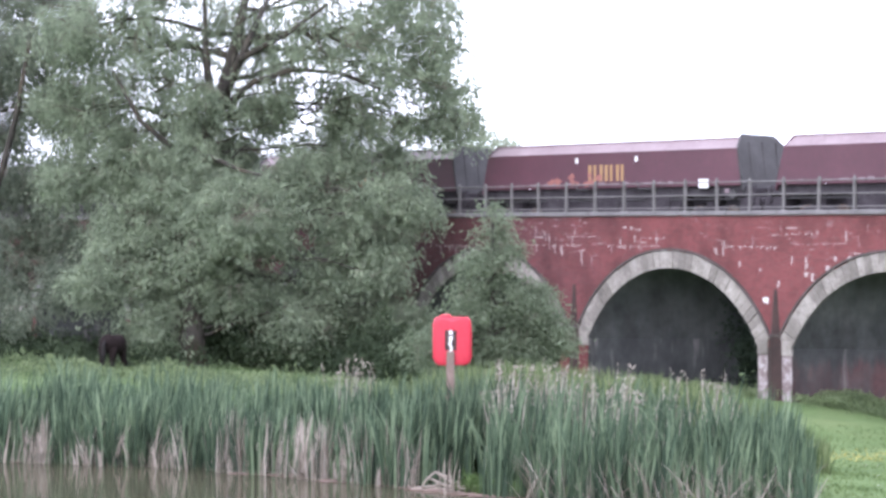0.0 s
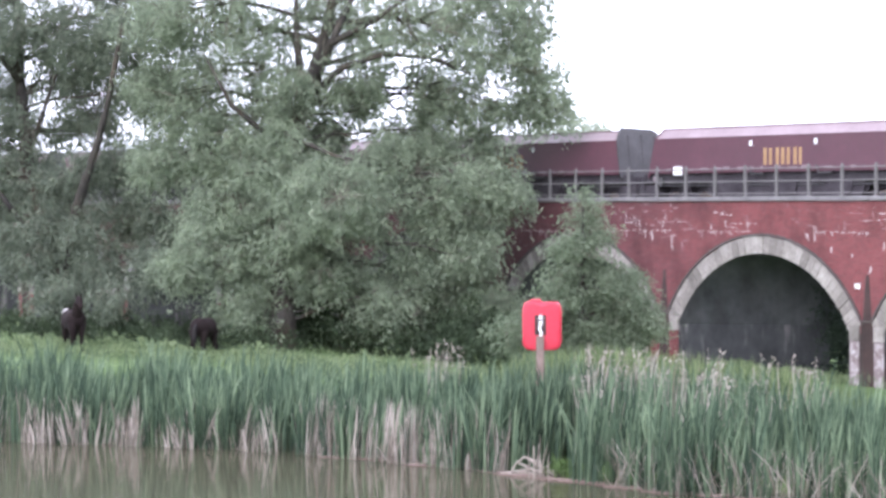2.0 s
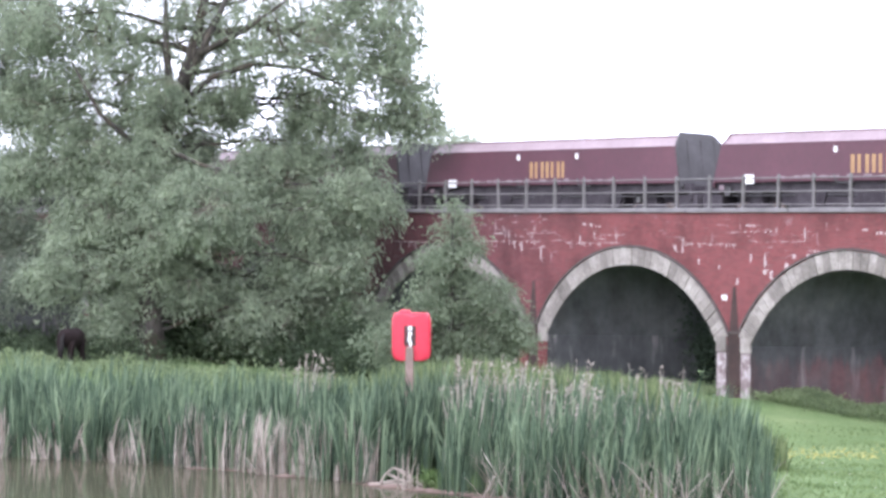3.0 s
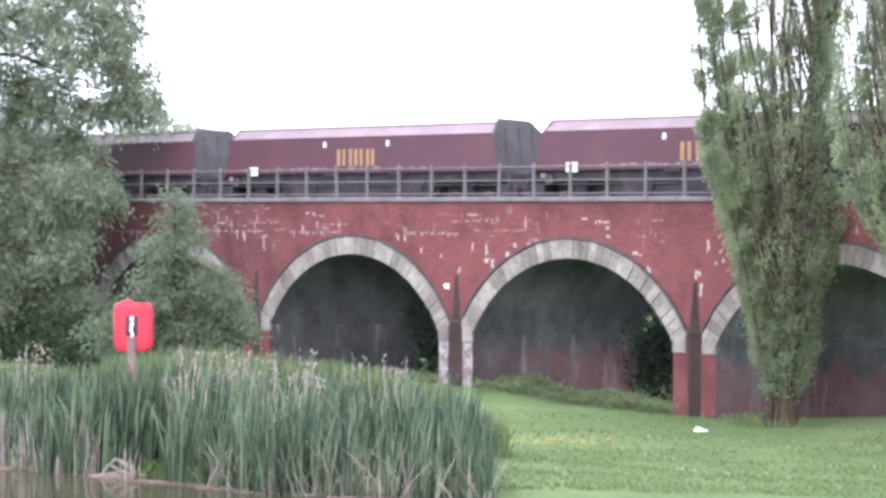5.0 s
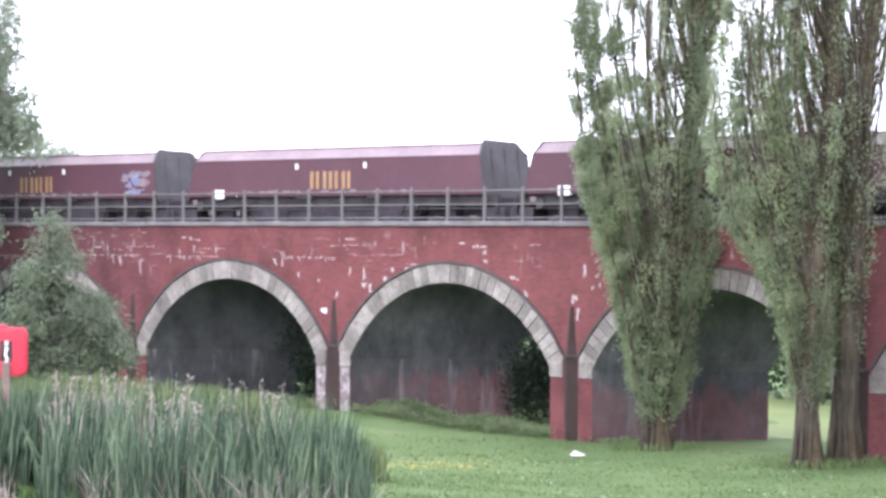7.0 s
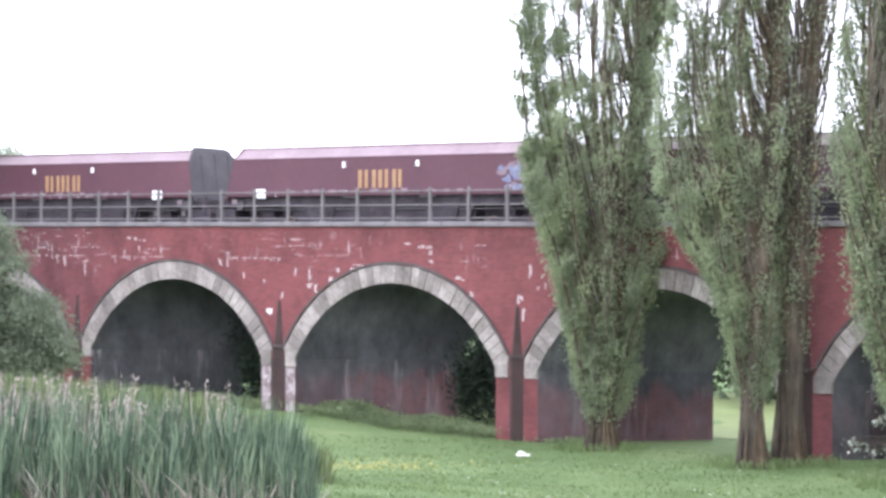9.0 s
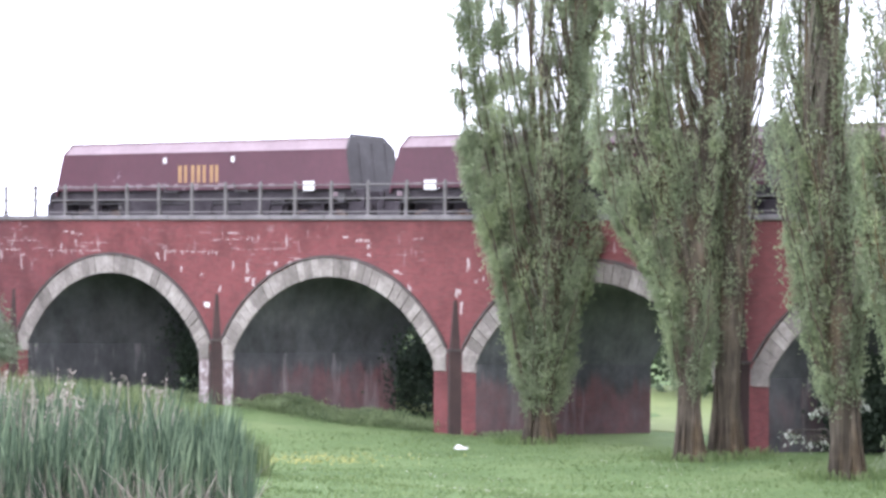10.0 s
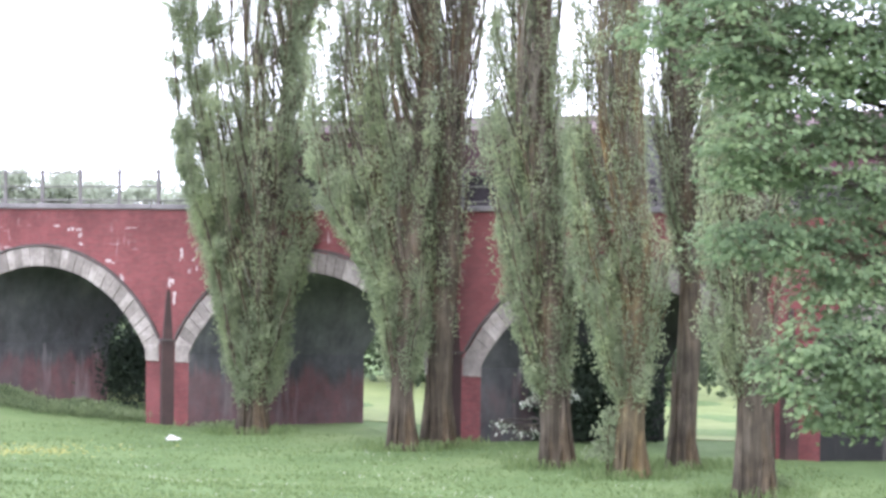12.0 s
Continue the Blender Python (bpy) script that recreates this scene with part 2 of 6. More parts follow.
def water_material():
    m, n, l = nodes_of("pond_water")
    bsdf = n["Principled BSDF"]
    co = n.new("ShaderNodeTexCoord").outputs["Object"]
    a = noise_of(n, l, co, 0.6, 3)
    r = ramp_of(n, l, a.outputs["Fac"], [(0.3, (0.053, 0.048, 0.032)), (0.7, (0.078, 0.071, 0.046))])
    l.new(r.outputs[0], bsdf.inputs["Base Color"])
    bsdf.inputs["Roughness"].default_value = 0.06
    bsdf.inputs["IOR"].default_value = 1.33
    bp = n.new("ShaderNodeBump")
    bp.inputs["Strength"].default_value, bp.inputs["Distance"].default_value = 0.10, 0.02
    l.new(noise_of(n, l, mapped(n, l, co, (1, 2.2, 1)), 3.0, 3).outputs["Fac"], bp.inputs["Height"])
    l.new(bp.outputs[0], bsdf.inputs["Normal"])
    return m


GRASS = meadow_material()
PALE_FIELD = surface("pale_field_grass", (0.095, 0.135, 0.038), (0.145, 0.190, 0.058), (0.205, 0.240, 0.088), 0.9, 9, 0.9, bump=0.5)
WATER = water_material()
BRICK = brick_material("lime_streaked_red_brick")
BRICK_PIER = brick_material("red_pier_brick", lime=False)
BRICK_DARK = brick_material("sooty_shaded_brick", lime=False, sooty=1.0, tone=1.45)
BRICK_INNER = brick_material("grimy_shaded_pier_brick", lime="drips", sooty=0.70, tone=0.95)
STONE = surface("grey_arch_stone", (0.110, 0.098, 0.088), (0.215, 0.193, 0.176), (0.42, 0.388, 0.360), 1.6, 9, 0.85, random_of="object", weight=0.17)
STONE_FAR = surface("grey_arch_stone_joined", (0.097, 0.091, 0.088), (0.151, 0.145, 0.142), (0.229, 0.220, 0.214), 1.4, 9, 0.85, random_of="island")
HOOD = surface("dark_hood_brick", (0.043, 0.035, 0.035), (0.071, 0.060, 0.057), (0.128, 0.106, 0.099), 2, 20, 0.85)
LIMEWASH = surface("flaking_limewash", (0.085, 0.045, 0.046), (0.250, 0.205, 0.208), (0.62, 0.59, 0.60), 2.4, 7, 0.85)
BUTTRESS = surface("weathered_dark_brick", (0.025, 0.017, 0.016), (0.045, 0.027, 0.025), (0.080, 0.045, 0.041), 1.5, 16, 0.85)
COPING = surface("grey_coping_stone", (0.106, 0.099, 0.103), (0.163, 0.153, 0.156), (0.234, 0.220, 0.224), 1.2, 14, 0.85)
STEEL = surface("grey_painted_steel", (0.085, 0.08, 0.08), (0.14, 0.132, 0.13), (0.20, 0.19, 0.187), 1.5, 18, 0.6)
BALLAST = surface("ballast", (0.071, 0.064, 0.057), (0.156, 0.142, 0.128), (0.256, 0.234, 0.213), 6, 24, 0.95, bump=0.8)
RAIL = surface("rail_steel", (0.071, 0.043, 0.028), (0.142, 0.092, 0.071), (0.284, 0.256, 0.234), 2, 20, 0.45, metal=0.8)
MAROON = surface("maroon_wagon_paint", (0.070, 0.025, 0.037), (0.090, 0.032, 0.047), (0.118, 0.044, 0.060), 0.55, 5, 0.50, bump=0.05)
# the sky's reflection on the top sheets is put into this paler maroon
CANOPY = surface("sky_paled_maroon_canopy", (0.165, 0.112, 0.126), (0.22, 0.160, 0.175), (0.285, 0.218, 0.233), 0.6, 6, 0.42, bump=0.05)
ENDGREY = surface("grimy_grey_end_sheet", (0.040, 0.037, 0.039), (0.060, 0.057, 0.060), (0.088, 0.085, 0.088), 0.9, 7, 0.7)
UNDER = surface("dark_underframe", (0.030, 0.026, 0.030), (0.056, 0.049, 0.056), (0.090, 0.080, 0.088), 1.5, 12, 0.75)
ORANGE = surface("faded_orange_paint", (0.265, 0.145, 0.065), (0.34, 0.20, 0.095), (0.40, 0.255, 0.135), 2, 18, 0.6, bump=0)
WHITE = surface("white_paint", (0.62, 0.62, 0.62), (0.76, 0.76, 0.76), (0.84, 0.84, 0.84), 2, 20, 0.6, bump=0)
PINK = surface("salmon_spray_paint", (0.22, 0.085, 0.075), (0.28, 0.115, 0.10), (0.34, 0.15, 0.13), 3, 15, 0.7, bump=0)
BLUE = surface("pale_blue_spray_paint", (0.099, 0.106, 0.199), (0.170, 0.185, 0.284), (0.298, 0.320, 0.391), 3, 12, 0.7, bump=0)
SCRIBBLE = surface("pale_scribble_paint", (0.156, 0.099, 0.121), (0.213, 0.156, 0.177), (0.284, 0.234, 0.248), 3, 12, 0.7, bump=0)
RED = surface("faded_red_plastic", (0.483, 0.020, 0.043), (0.540, 0.027, 0.053), (0.582, 0.039, 0.067), 1.5, 12, 0.45, bump=0.04)
DARKSLOT = surface("slot_shade_and_print", (0.021, 0.014, 0.014), (0.043, 0.021, 0.021), (0.085, 0.043, 0.043), 5, 20, 0.7)
POSTWOOD = surface("weathered_post_wood", (0.121, 0.085, 0.071), (0.199, 0.142, 0.121), (0.284, 0.213, 0.192), 3, 25, 0.85)
BARK = bark_material("willow_bark", (0.030, 0.027, 0.024), (0.062, 0.056, 0.049), (0.105, 0.095, 0.083))
BARK_POPLAR = bark_material("poplar_bark", (0.036, 0.031, 0.024), (0.080, 0.066, 0.050), (0.150, 0.127, 0.097))
BARK_YELLOW = bark_material("lichened_poplar_bark", (0.052, 0.043, 0.030), (0.122, 0.098, 0.063), (0.235, 0.190, 0.110))
TWIG = surface("grey_twig_bark", (0.10, 0.092, 0.070), (0.15, 0.136, 0.105), (0.21, 0.195, 0.155), 3, 30, 0.85)
WILLOW = leaf_material("willow_leaf", (0.132, 0.164, 0.116), (0.262, 0.316, 0.222), (0.445, 0.512, 0.355), 0.52, 0.2, (1.0, 1.0, 1.6))
WILLOW_DARK = leaf_material("dark_willow_leaf", (0.095, 0.116, 0.088), (0.180, 0.214, 0.160), (0.32, 0.368, 0.265), 0.5, 0.2, (1.0, 1.0, 1.6))
SHRUB = leaf_material("pale_shrub_leaf", (0.11, 0.142, 0.095), (0.195, 0.240, 0.162), (0.30, 0.355, 0.25), 0.45, 0.2, (1.3, 1.3, 1.3))
POPLAR = leaf_material("poplar_leaf", (0.178, 0.217, 0.142), (0.312, 0.372, 0.236), (0.50, 0.575, 0.328), 0.55, 0.15, (1.1, 1.1, 0.35))
MAPLE = leaf_material("maple_leaf", (0.092, 0.140, 0.080), (0.165, 0.238, 0.130), (0.31, 0.41, 0.215), 0.48, 0.28, (0.9, 0.9, 0.9))
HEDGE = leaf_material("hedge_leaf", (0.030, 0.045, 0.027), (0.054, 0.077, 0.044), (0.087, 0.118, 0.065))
# near-black: the shade in and behind the arches is put into the leaf
SHADED_IVY = leaf_material("shaded_ivy_leaf", (0.014, 0.023, 0.016), (0.026, 0.040, 0.027), (0.045, 0.064, 0.042), 0.15)
# the haze of distance is put into this pale leaf colour
HAZED_LEAF = leaf_material("hazed_distant_leaf", (0.32, 0.36, 0.29), (0.42, 0.465, 0.37), (0.54, 0.58, 0.47), 0.5, 0.1)
NETTLE = leaf_material("nettle_leaf", (0.066, 0.112, 0.040), (0.115, 0.180, 0.066), (0.175, 0.255, 0.105))
REED = leaf_material("reed_blade", (0.038, 0.062, 0.042), (0.086, 0.132, 0.084), (0.205, 0.275, 0.170), 0.30, 0.5)
TURF = leaf_material("turf_blade", (0.120, 0.180, 0.076), (0.172, 0.242, 0.104), (0.235, 0.305, 0.145), 0.45, 0.35)
BANK = leaf_material("bank_grass_blade", (0.080, 0.115, 0.050), (0.140, 0.188, 0.084), (0.25, 0.30, 0.155), 0.4, 0.5)
STRAW = leaf_material("dead_reed_straw", (0.20, 0.172, 0.143), (0.34, 0.298, 0.258), (0.52, 0.465, 0.412), 0.12, 0.5)
WEED = leaf_material("dull_weed_leaf", (0.115, 0.156, 0.084), (0.190, 0.248, 0.132), (0.28, 0.345, 0.185), 0.45, 0.35)
BLOSSOM = leaf_material("white_blossom", (0.16, 0.20, 0.14), (0.36, 0.40, 0.33), (0.66, 0.67, 0.62), 0.15, 0.5)
BUTTERCUP = leaf_material("buttercup_petal", (0.36, 0.33, 0.11), (0.47, 0.43, 0.15), (0.58, 0.54, 0.24), 0.1)
DAISY = leaf_material("daisy_petal", (0.5, 0.5, 0.45), (0.65, 0.65, 0.6), (0.8, 0.8, 0.75), 0.1)
HIDE = surface("dark_brown_hide", (0.010, 0.007, 0.007), (0.015, 0.010, 0.010), (0.026, 0.018, 0.017), 1.5, 14, 0.92, bump=0.1)
MANE = surface("black_horsehair", (0.010, 0.009, 0.009), (0.016, 0.014, 0.014), (0.028, 0.025, 0.024), 4, 40, 0.7)
PALEHIDE = surface("pale_hide", (0.20, 0.19, 0.185), (0.30, 0.285, 0.28), (0.40, 0.385, 0.38), 6, 25, 0.8)
LIME = surface("leached_lime", (0.26, 0.185, 0.18), (0.41, 0.335, 0.33), (0.60, 0.53, 0.52), 2.5, 14, 0.85, bump=0.2)
LITTER = surface("white_plastic_bag", (0.66, 0.66, 0.68), (0.78, 0.78, 0.79), (0.86, 0.86, 0.86), 3, 20, 0.5)

# ---- building helpers ----


class Shape:
    """Collects the corners and faces of one mesh."""

    def __init__(self):
        self.v, self.f = [], []

    def add(self, verts, faces):
        k = len(self.v)
        self.v += [tuple(p) for p in verts]
        self.f += [tuple(i + k for i in f) for f in faces]
        return self

    def box(self, x0, x1, y0, y1, z0, z1, cut=0.0):
        """A block; cut bevels its upright and level long edges a little."""
        c = cut
        if not c:
            p = [(x, y, z) for z in (z0, z1) for x, y in ((x0, y0), (x1, y0), (x1, y1), (x0, y1))]
            return self.add(p, [(3, 2, 1, 0), (4, 5, 6, 7), (0, 1, 5, 4), (1, 2, 6, 5), (2, 3, 7, 6), (3, 0, 4, 7)])
        rings = [(z0, c), (z0 + c, 0), (z1 - c, 0), (z1, c)]
        p, f = [], []
        for z, i in rings:
            a0, a1, b0, b1 = x0 + i, x1 - i, y0 + i, y1 - i
            p += [(a0 + c, b0, z), (a1 - c, b0, z), (a1, b0 + c, z), (a1, b1 - c, z), (a1 - c, b1, z), (a0 + c, b1, z), (a0, b1 - c, z), (a0, b0 + c, z)]
        for r in range(3):
            for j in range(8):
                f.append((r * 8 + j, r * 8 + (j + 1) % 8, r * 8 + 8 + (j + 1) % 8, r * 8 + 8 + j))
        f += [tuple(range(7, -1, -1)), tuple(range(24, 32))]
        return self.add(p, f)

    def tube(self, pts, radii, sides=7, wobble=0.0, rng=None):
        pts = [Vector(p) for p in pts]
        rings = []
        for i, p in enumerate(pts):
            d = (pts[min(i + 1, len(pts) - 1)] - pts[max(i - 1, 0)]).normalized()
            a = d.cross(Vector((0.31, 0.95, 0.07))).normalized()
            b = d.cross(a)
            ring = []
            for j in range(sides):
                t = 2 * math.pi * j / sides
                k = radii[i] * (1 + (wobble * (rng.random() - 0.5) if wobble else 0))
                ring.append(p + a * math.cos(t) * k + b * math.sin(t) * k)
            rings.append(ring)
        f = [(i * sides + j, i * sides + (j + 1) % sides, (i + 1) * sides + (j + 1) % sides, (i + 1) * sides + j)
             for i in range(len(pts) - 1) for j in range(sides)]
        f += [tuple(range(sides - 1, -1, -1)), tuple(range((len(pts) - 1) * sides, len(pts) * sides))]
        return self.add([q for r in rings for q in r], f)

    def prism(self, outline, y0, y1):
        """An outline in x and z, drawn out along y."""
        n = len(outline)
        p = [(x, y0, z) for x, z in outline] + [(x, y1, z) for x, z in outline]
        f = [tuple(range(n)), tuple(range(2 * n - 1, n - 1, -1))] + [((i + 1) % n, i, n + i, n + (i + 1) % n) for i in range(n)]
        return self.add(p, f)

    def mesh(self, name, smooth=False):
        m = bpy.data.meshes.new(name)
        m.from_pydata(self.v, [], self.f)
        m.validate()
        if smooth:
            m.polygons.foreach_set("use_smooth", [True] * len(m.polygons))
        return m


def part(name, shape, material, parent, label="", smooth=False, kind=""):
    data = shape.mesh(name, smooth) if isinstance(shape, Shape) else shape
    if not data.materials:
        data.materials.append(material)
    ob = new(name, data)
    ob.parent = parent
    return tagged(ob, label, kind=kind)


def thing(name, at, label, category, group="", kind=""):
    ob = new(name)
    ob.empty_display_size = 0.2
    ob.matrix_basis = at
    return tagged(ob, label, category, group, kind)


def solo(name, shape, material, at, label, category, kind="", group="", smooth=False):
    data = shape.mesh(name, smooth) if isinstance(shape, Shape) else shape
    data.materials.append(material)
    ob = new(name, data)
    ob.matrix_basis = at
    return tagged(ob, label, category, group, kind)


def leaf_mesh(name, at, along, length, width, rng):
    """Many small pointed leaves: at their stalks, along their midribs."""
    n = len(at)
    along = along / np.linalg.norm(along, axis=1, keepdims=True)
    side = np.cross(along, rng.normal(size=(n, 3)))
    side /= np.linalg.norm(side, axis=1, keepdims=True) + 1e-9
    ln = (length * rng.uniform(0.65, 1.25, n))[:, None]
    wd = (width * rng.uniform(0.65, 1.25, n))[:, None]
    fold = np.cross(along, side) * wd * 0.25
    v = np.stack([at, at + along * ln * 0.45 + side * wd * 0.5 + fold, at + along * ln, at + along * ln * 0.45 - side * wd * 0.5 + fold], 1)
    m = bpy.data.meshes.new(name)
    m.vertices.add(4 * n)
    m.vertices.foreach_set("co", v.astype(np.float32).ravel())
    m.loops.add(4 * n)
    m.loops.foreach_set("vertex_index", np.arange(4 * n, dtype=np.int32))
    m.polygons.add(n)
    m.polygons.foreach_set("loop_start", np.arange(0, 4 * n, 4, dtype=np.int32))
    m.polygons.foreach_set("loop_total", np.full(n, 4, dtype=np.int32))
    m.update(calc_edges=True)
    return m


def blade_mesh(name, root, tip, width, sag, rng):
    """Narrow bending blades, three joints each, from roots to tips."""
    n = len(root)
    rise = tip - root
    side = np.cross(rise, rng.normal(size=(n, 3)) * [1, 1, 0.1])
    side /= np.linalg.norm(side, axis=1, keepdims=True) + 1e-9
    flat = rise * [1, 1, 0]
    w = (width * rng.uniform(0.6, 1.3, n))[:, None]
    low = root + rise * 0.5 - flat * 0.22 * sag
    high = root + rise * 0.82 - flat * 0.12 * sag
    v = np.stack([root - side * w * 0.4, root + side * w * 0.4, low - side * w * 0.5, low + side * w * 0.5,
                  high - side * w * 0.33, high + side * w * 0.33, tip], 1)
    k = 7
    m = bpy.data.meshes.new(name)
    m.vertices.add(k * n)
    m.vertices.foreach_set("co", v.astype(np.float32).ravel())
    idx = (np.arange(n)[:, None] * k + np.array([0, 1, 3, 2, 2, 3, 5, 4, 4, 5, 6])).astype(np.int32)
    m.loops.add(11 * n)
    m.loops.foreach_set("vertex_index", idx.ravel())
    m.polygons.add(3 * n)
    start = (np.arange(n)[:, None] * 11 + np.array([0, 4, 8])).astype(np.int32)
    m.polygons.foreach_set("loop_start", start.ravel())
    m.polygons.foreach_set("loop_total", np.tile(np.array([4, 4, 3], np.int32), n))
    m.update(calc_edges=True)
    return m


# grimy, hairy and leafy surfaces shine little
for dull in (UNDER, HIDE, MANE, BARK, BARK_POPLAR, BARK_YELLOW, GRASS):
    dull.node_tree.nodes["Principled BSDF"].inputs["Specular IOR Level"].default_value = 0.15

# ---- the lie of the land ----
# The viaduct runs from far on the left to near on the right: m metres along its front, d metres behind it.
ORIGIN = np.array([-13.284, 107.109])
ALONG = np.array([0.71105, -0.70315])
BACK = np.array([0.70315, 0.71105])
# the line falls gently towards the near end
VIADUCT = pose(-13.284, 107.109, 0.154, 0, 0.4, -44.68)
POND_LEVEL = 0.9
SHORE_X = [-70, -24, -20.3, -17.1, -13.9, -11.3, -9.0, -6.3, -3.9, 0.0, 3.0]
SHORE_Y = [66, 63.4, 62.3, 61.7, 60.5, 58.7, 57.0, 54.4, 52.4, 50.6, 44.0]


def smooth(a, b, x):
    t = np.clip((np.asarray(x, float) - a) / (b - a), 0, 1)
    return t * t * (3 - 2 * t)


def shore(x):
    return np.interp(x, SHORE_X, SHORE_Y)


def land(x, y):
    x, y = np.asarray(x, float), np.asarray(y, float)
    front = -((x - ORIGIN[0]) * BACK[0] + (y - ORIGIN[1]) * BACK[1])
    m = (x - ORIGIN[0]) * ALONG[0] + (y - ORIGIN[1]) * ALONG[1]
    rise = 0.6 * smooth(31, 17, m) + 1.3 * smooth(14, -22, m) * smooth(1, 9, front)
    rise = rise * smooth(-40, -12, front)
    z = np.maximum(1.1 * smooth(10, 30, front), rise)
    z = z + 3.8 * smooth(22, 6, y) * smooth(5, 25, front)
    z = z + 0.05 * np.sin(x * 0.7 + y * 0.3) * np.sin(y * 0.45 - x * 0.2)
    pond = smooth(-2.2, 0.2, shore(x) - y) * smooth(20, 24, y) * smooth(2.0, 0.6, x)
    return z * (1 - pond) + 0.1 * pond


def spot(m, d):
    return ORIGIN + ALONG * m + BACK * d


def build_ground():
    xs = np.unique(np.concatenate([[-3500, -1500, -700, -350, -200, -130], np.arange(-90, 60.1, 1.5), [75, 100, 140, 220, 400, 900, 2000, 3500]]))
    ys = np.unique(np.concatenate([[-1500, -600, -250, -100, -40, -15], np.arange(0, 180.1, 1.0), [195, 220, 260, 330, 450, 700, 1200, 2200, 4000]]))
    gx, gy = np.meshgrid(xs, ys)
    gz = land(gx, gy)
    v = np.stack([gx, gy, gz], -1).reshape(-1, 3)
    w = len(xs)
    s = Shape()
    s.v = [tuple(p) for p in v]
    s.f = [(j * w + i, j * w + i + 1, (j + 1) * w + i + 1, (j + 1) * w + i) for j in range(len(ys) - 1) for i in range(w - 1)]
    solo("ground", s, GRASS, Matrix(), "mown green meadow grass beside the pond", "grass", "structure", smooth=True)
    s = Shape()
    n = 60
    pts = [(x, float(shore(x)) + 2.0) for x in np.linspace(-69, 1.6, n)]
    s.add([(x, 21.5, 0) for x, y in pts] + [(x, y, 0) for x, y in pts], [(i, i + 1, n + i + 1, n + i) for i in range(n - 1)])
    solo("water", s, WATER, pose(0, 0, POND_LEVEL), "still murky brown pond water", "water", "structure", smooth=True)
    # the field beyond the viaduct has its own sheet of paler, yellower grass
    s = Shape()
    k = 40
    edge = []
    for j, d in enumerate((5.0, 16, 26, 34)):
        for i in range(k):
            x, y = spot(22 + 4.0 * i, d)
            edge.append((x, y, float(land(x, y)) + 0.03))
    s.add(edge, [(j * k + i, j * k + i + 1, (j + 1) * k + i + 1, (j + 1) * k + i) for j in range(3) for i in range(k - 1)])
    solo("field", s, PALE_FIELD, Matrix(), "pale yellow-green field beyond the viaduct", "field", "structure", smooth=True)

# ---- the viaduct ----
# a single-track viaduct built on the skew: its piers and barrels slant along by SKEW metres for each metre back
PITCH, PIER_HALF, DEPTH, SKEW = 11.60, 0.96, 4.3, 1.0
SPRING, RISE, RING = 2.50, 2.90, 0.69
HALF = PITCH / 2 - PIER_HALF
RADIUS = (HALF ** 2 + RISE ** 2) / (2 * RISE)
SWEEP = math.asin(HALF / RADIUS)
CENTRE_Z = SPRING + RISE - RADIUS
WALL_TOP = 7.44


# the bays are not quite evenly spaced: metres by which each arch stands off
OFFSET = {-1: 0.38, 0: 0.22, 1: 0.06, 2: 0.0, 3: 0.13}


def offset(k):
    return OFFSET.get(k, 0.45 if k < 0 else 0.15)


def arch_mid(k):
    return 30.68 + PITCH * (k - 1.5) + offset(k)


def pier_at(k):
    return (arch_mid(k - 1) + arch_mid(k)) / 2


def pier_half(k):
    return PIER_HALF + (offset(k) - offset(k - 1)) / 2


def arch_point(mid, a, r):
    return mid + math.sin(a) * r, CENTRE_Z + math.cos(a) * r


def bay_wall(k):
    """One bay: spandrels at the front and back, and the vault between them."""
    x0, x1 = pier_at(k), pier_at(k + 1)
    mid = arch_mid(k)
    arc = [arch_point(mid, -SWEEP + 2 * SWEEP * i / 28, RADIUS) for i in range(29)]
    low = [(x0, SPRING)] + arc + [(x1, SPRING)]
    n = len(low)
    s = Shape()
    p = []
    for y in (0.0, DEPTH):
        p += [(x + SKEW * y, y, z) for x, z in low] + [(x + SKEW * y, y, WALL_TOP) for x, z in low]
    f = []
    for i in range(n - 1):
        f.append((i, i + 1, n + i + 1, n + i))
        f.append((2 * n + i + 1, 2 * n + i, 3 * n + i, 3 * n + i + 1))
    s.add(p, f)
    v = Shape()
    vp = [(x + SKEW * y, y, z) for y in (0.0, DEPTH) for x, z in arc]
    v.add(vp, [(i + 1, i, 29 + i, 30 + i) for i in range(28)])
    return s, v


# blots, level smears and drips of lime, bay by bay: metres along, height, width, height of each
LIME_FIRST = [(11.06, 7.0, 0.67, 0.07), (11.52, 6.92, 0.73, 0.06), (11.47, 6.57, 0.1, 0.31), (11.92, 6.41, 0.4, 0.05), (8.25, 5.83, 0.1, 0.66), (10.62, 6.43, 0.13, 0.22),
              (7.01, 6.05, 0.14, 0.46), (16.07, 6.1, 0.14, 0.26), (16.46, 6.14, 0.11, 0.52), (17.35, 5.59, 0.11, 0.26), (18.43, 5.41, 0.15, 0.13), (8.26, 6.62, 1.9, 0.04), (12.56, 6.57, 1.6, 0.04)]
LIME_SECOND = [(20.08, 6.74, 0.82, 0.06), (20.92, 6.74, 0.41, 0.05), (20.08, 5.78, 0.11, 0.38), (20.79, 5.68, 0.12, 0.59), (20.79, 5.26, 0.24, 0.22), (21.1, 5.15, 0.15, 0.35),
               (21.88, 5.53, 0.23, 0.21), (22.25, 5.86, 0.17, 0.23), (22.93, 5.85, 0.26, 0.22), (25.63, 6.82, 0.27, 0.10), (26.39, 6.70, 0.5, 0.14), (26.75, 6.54, 0.19, 0.16)]
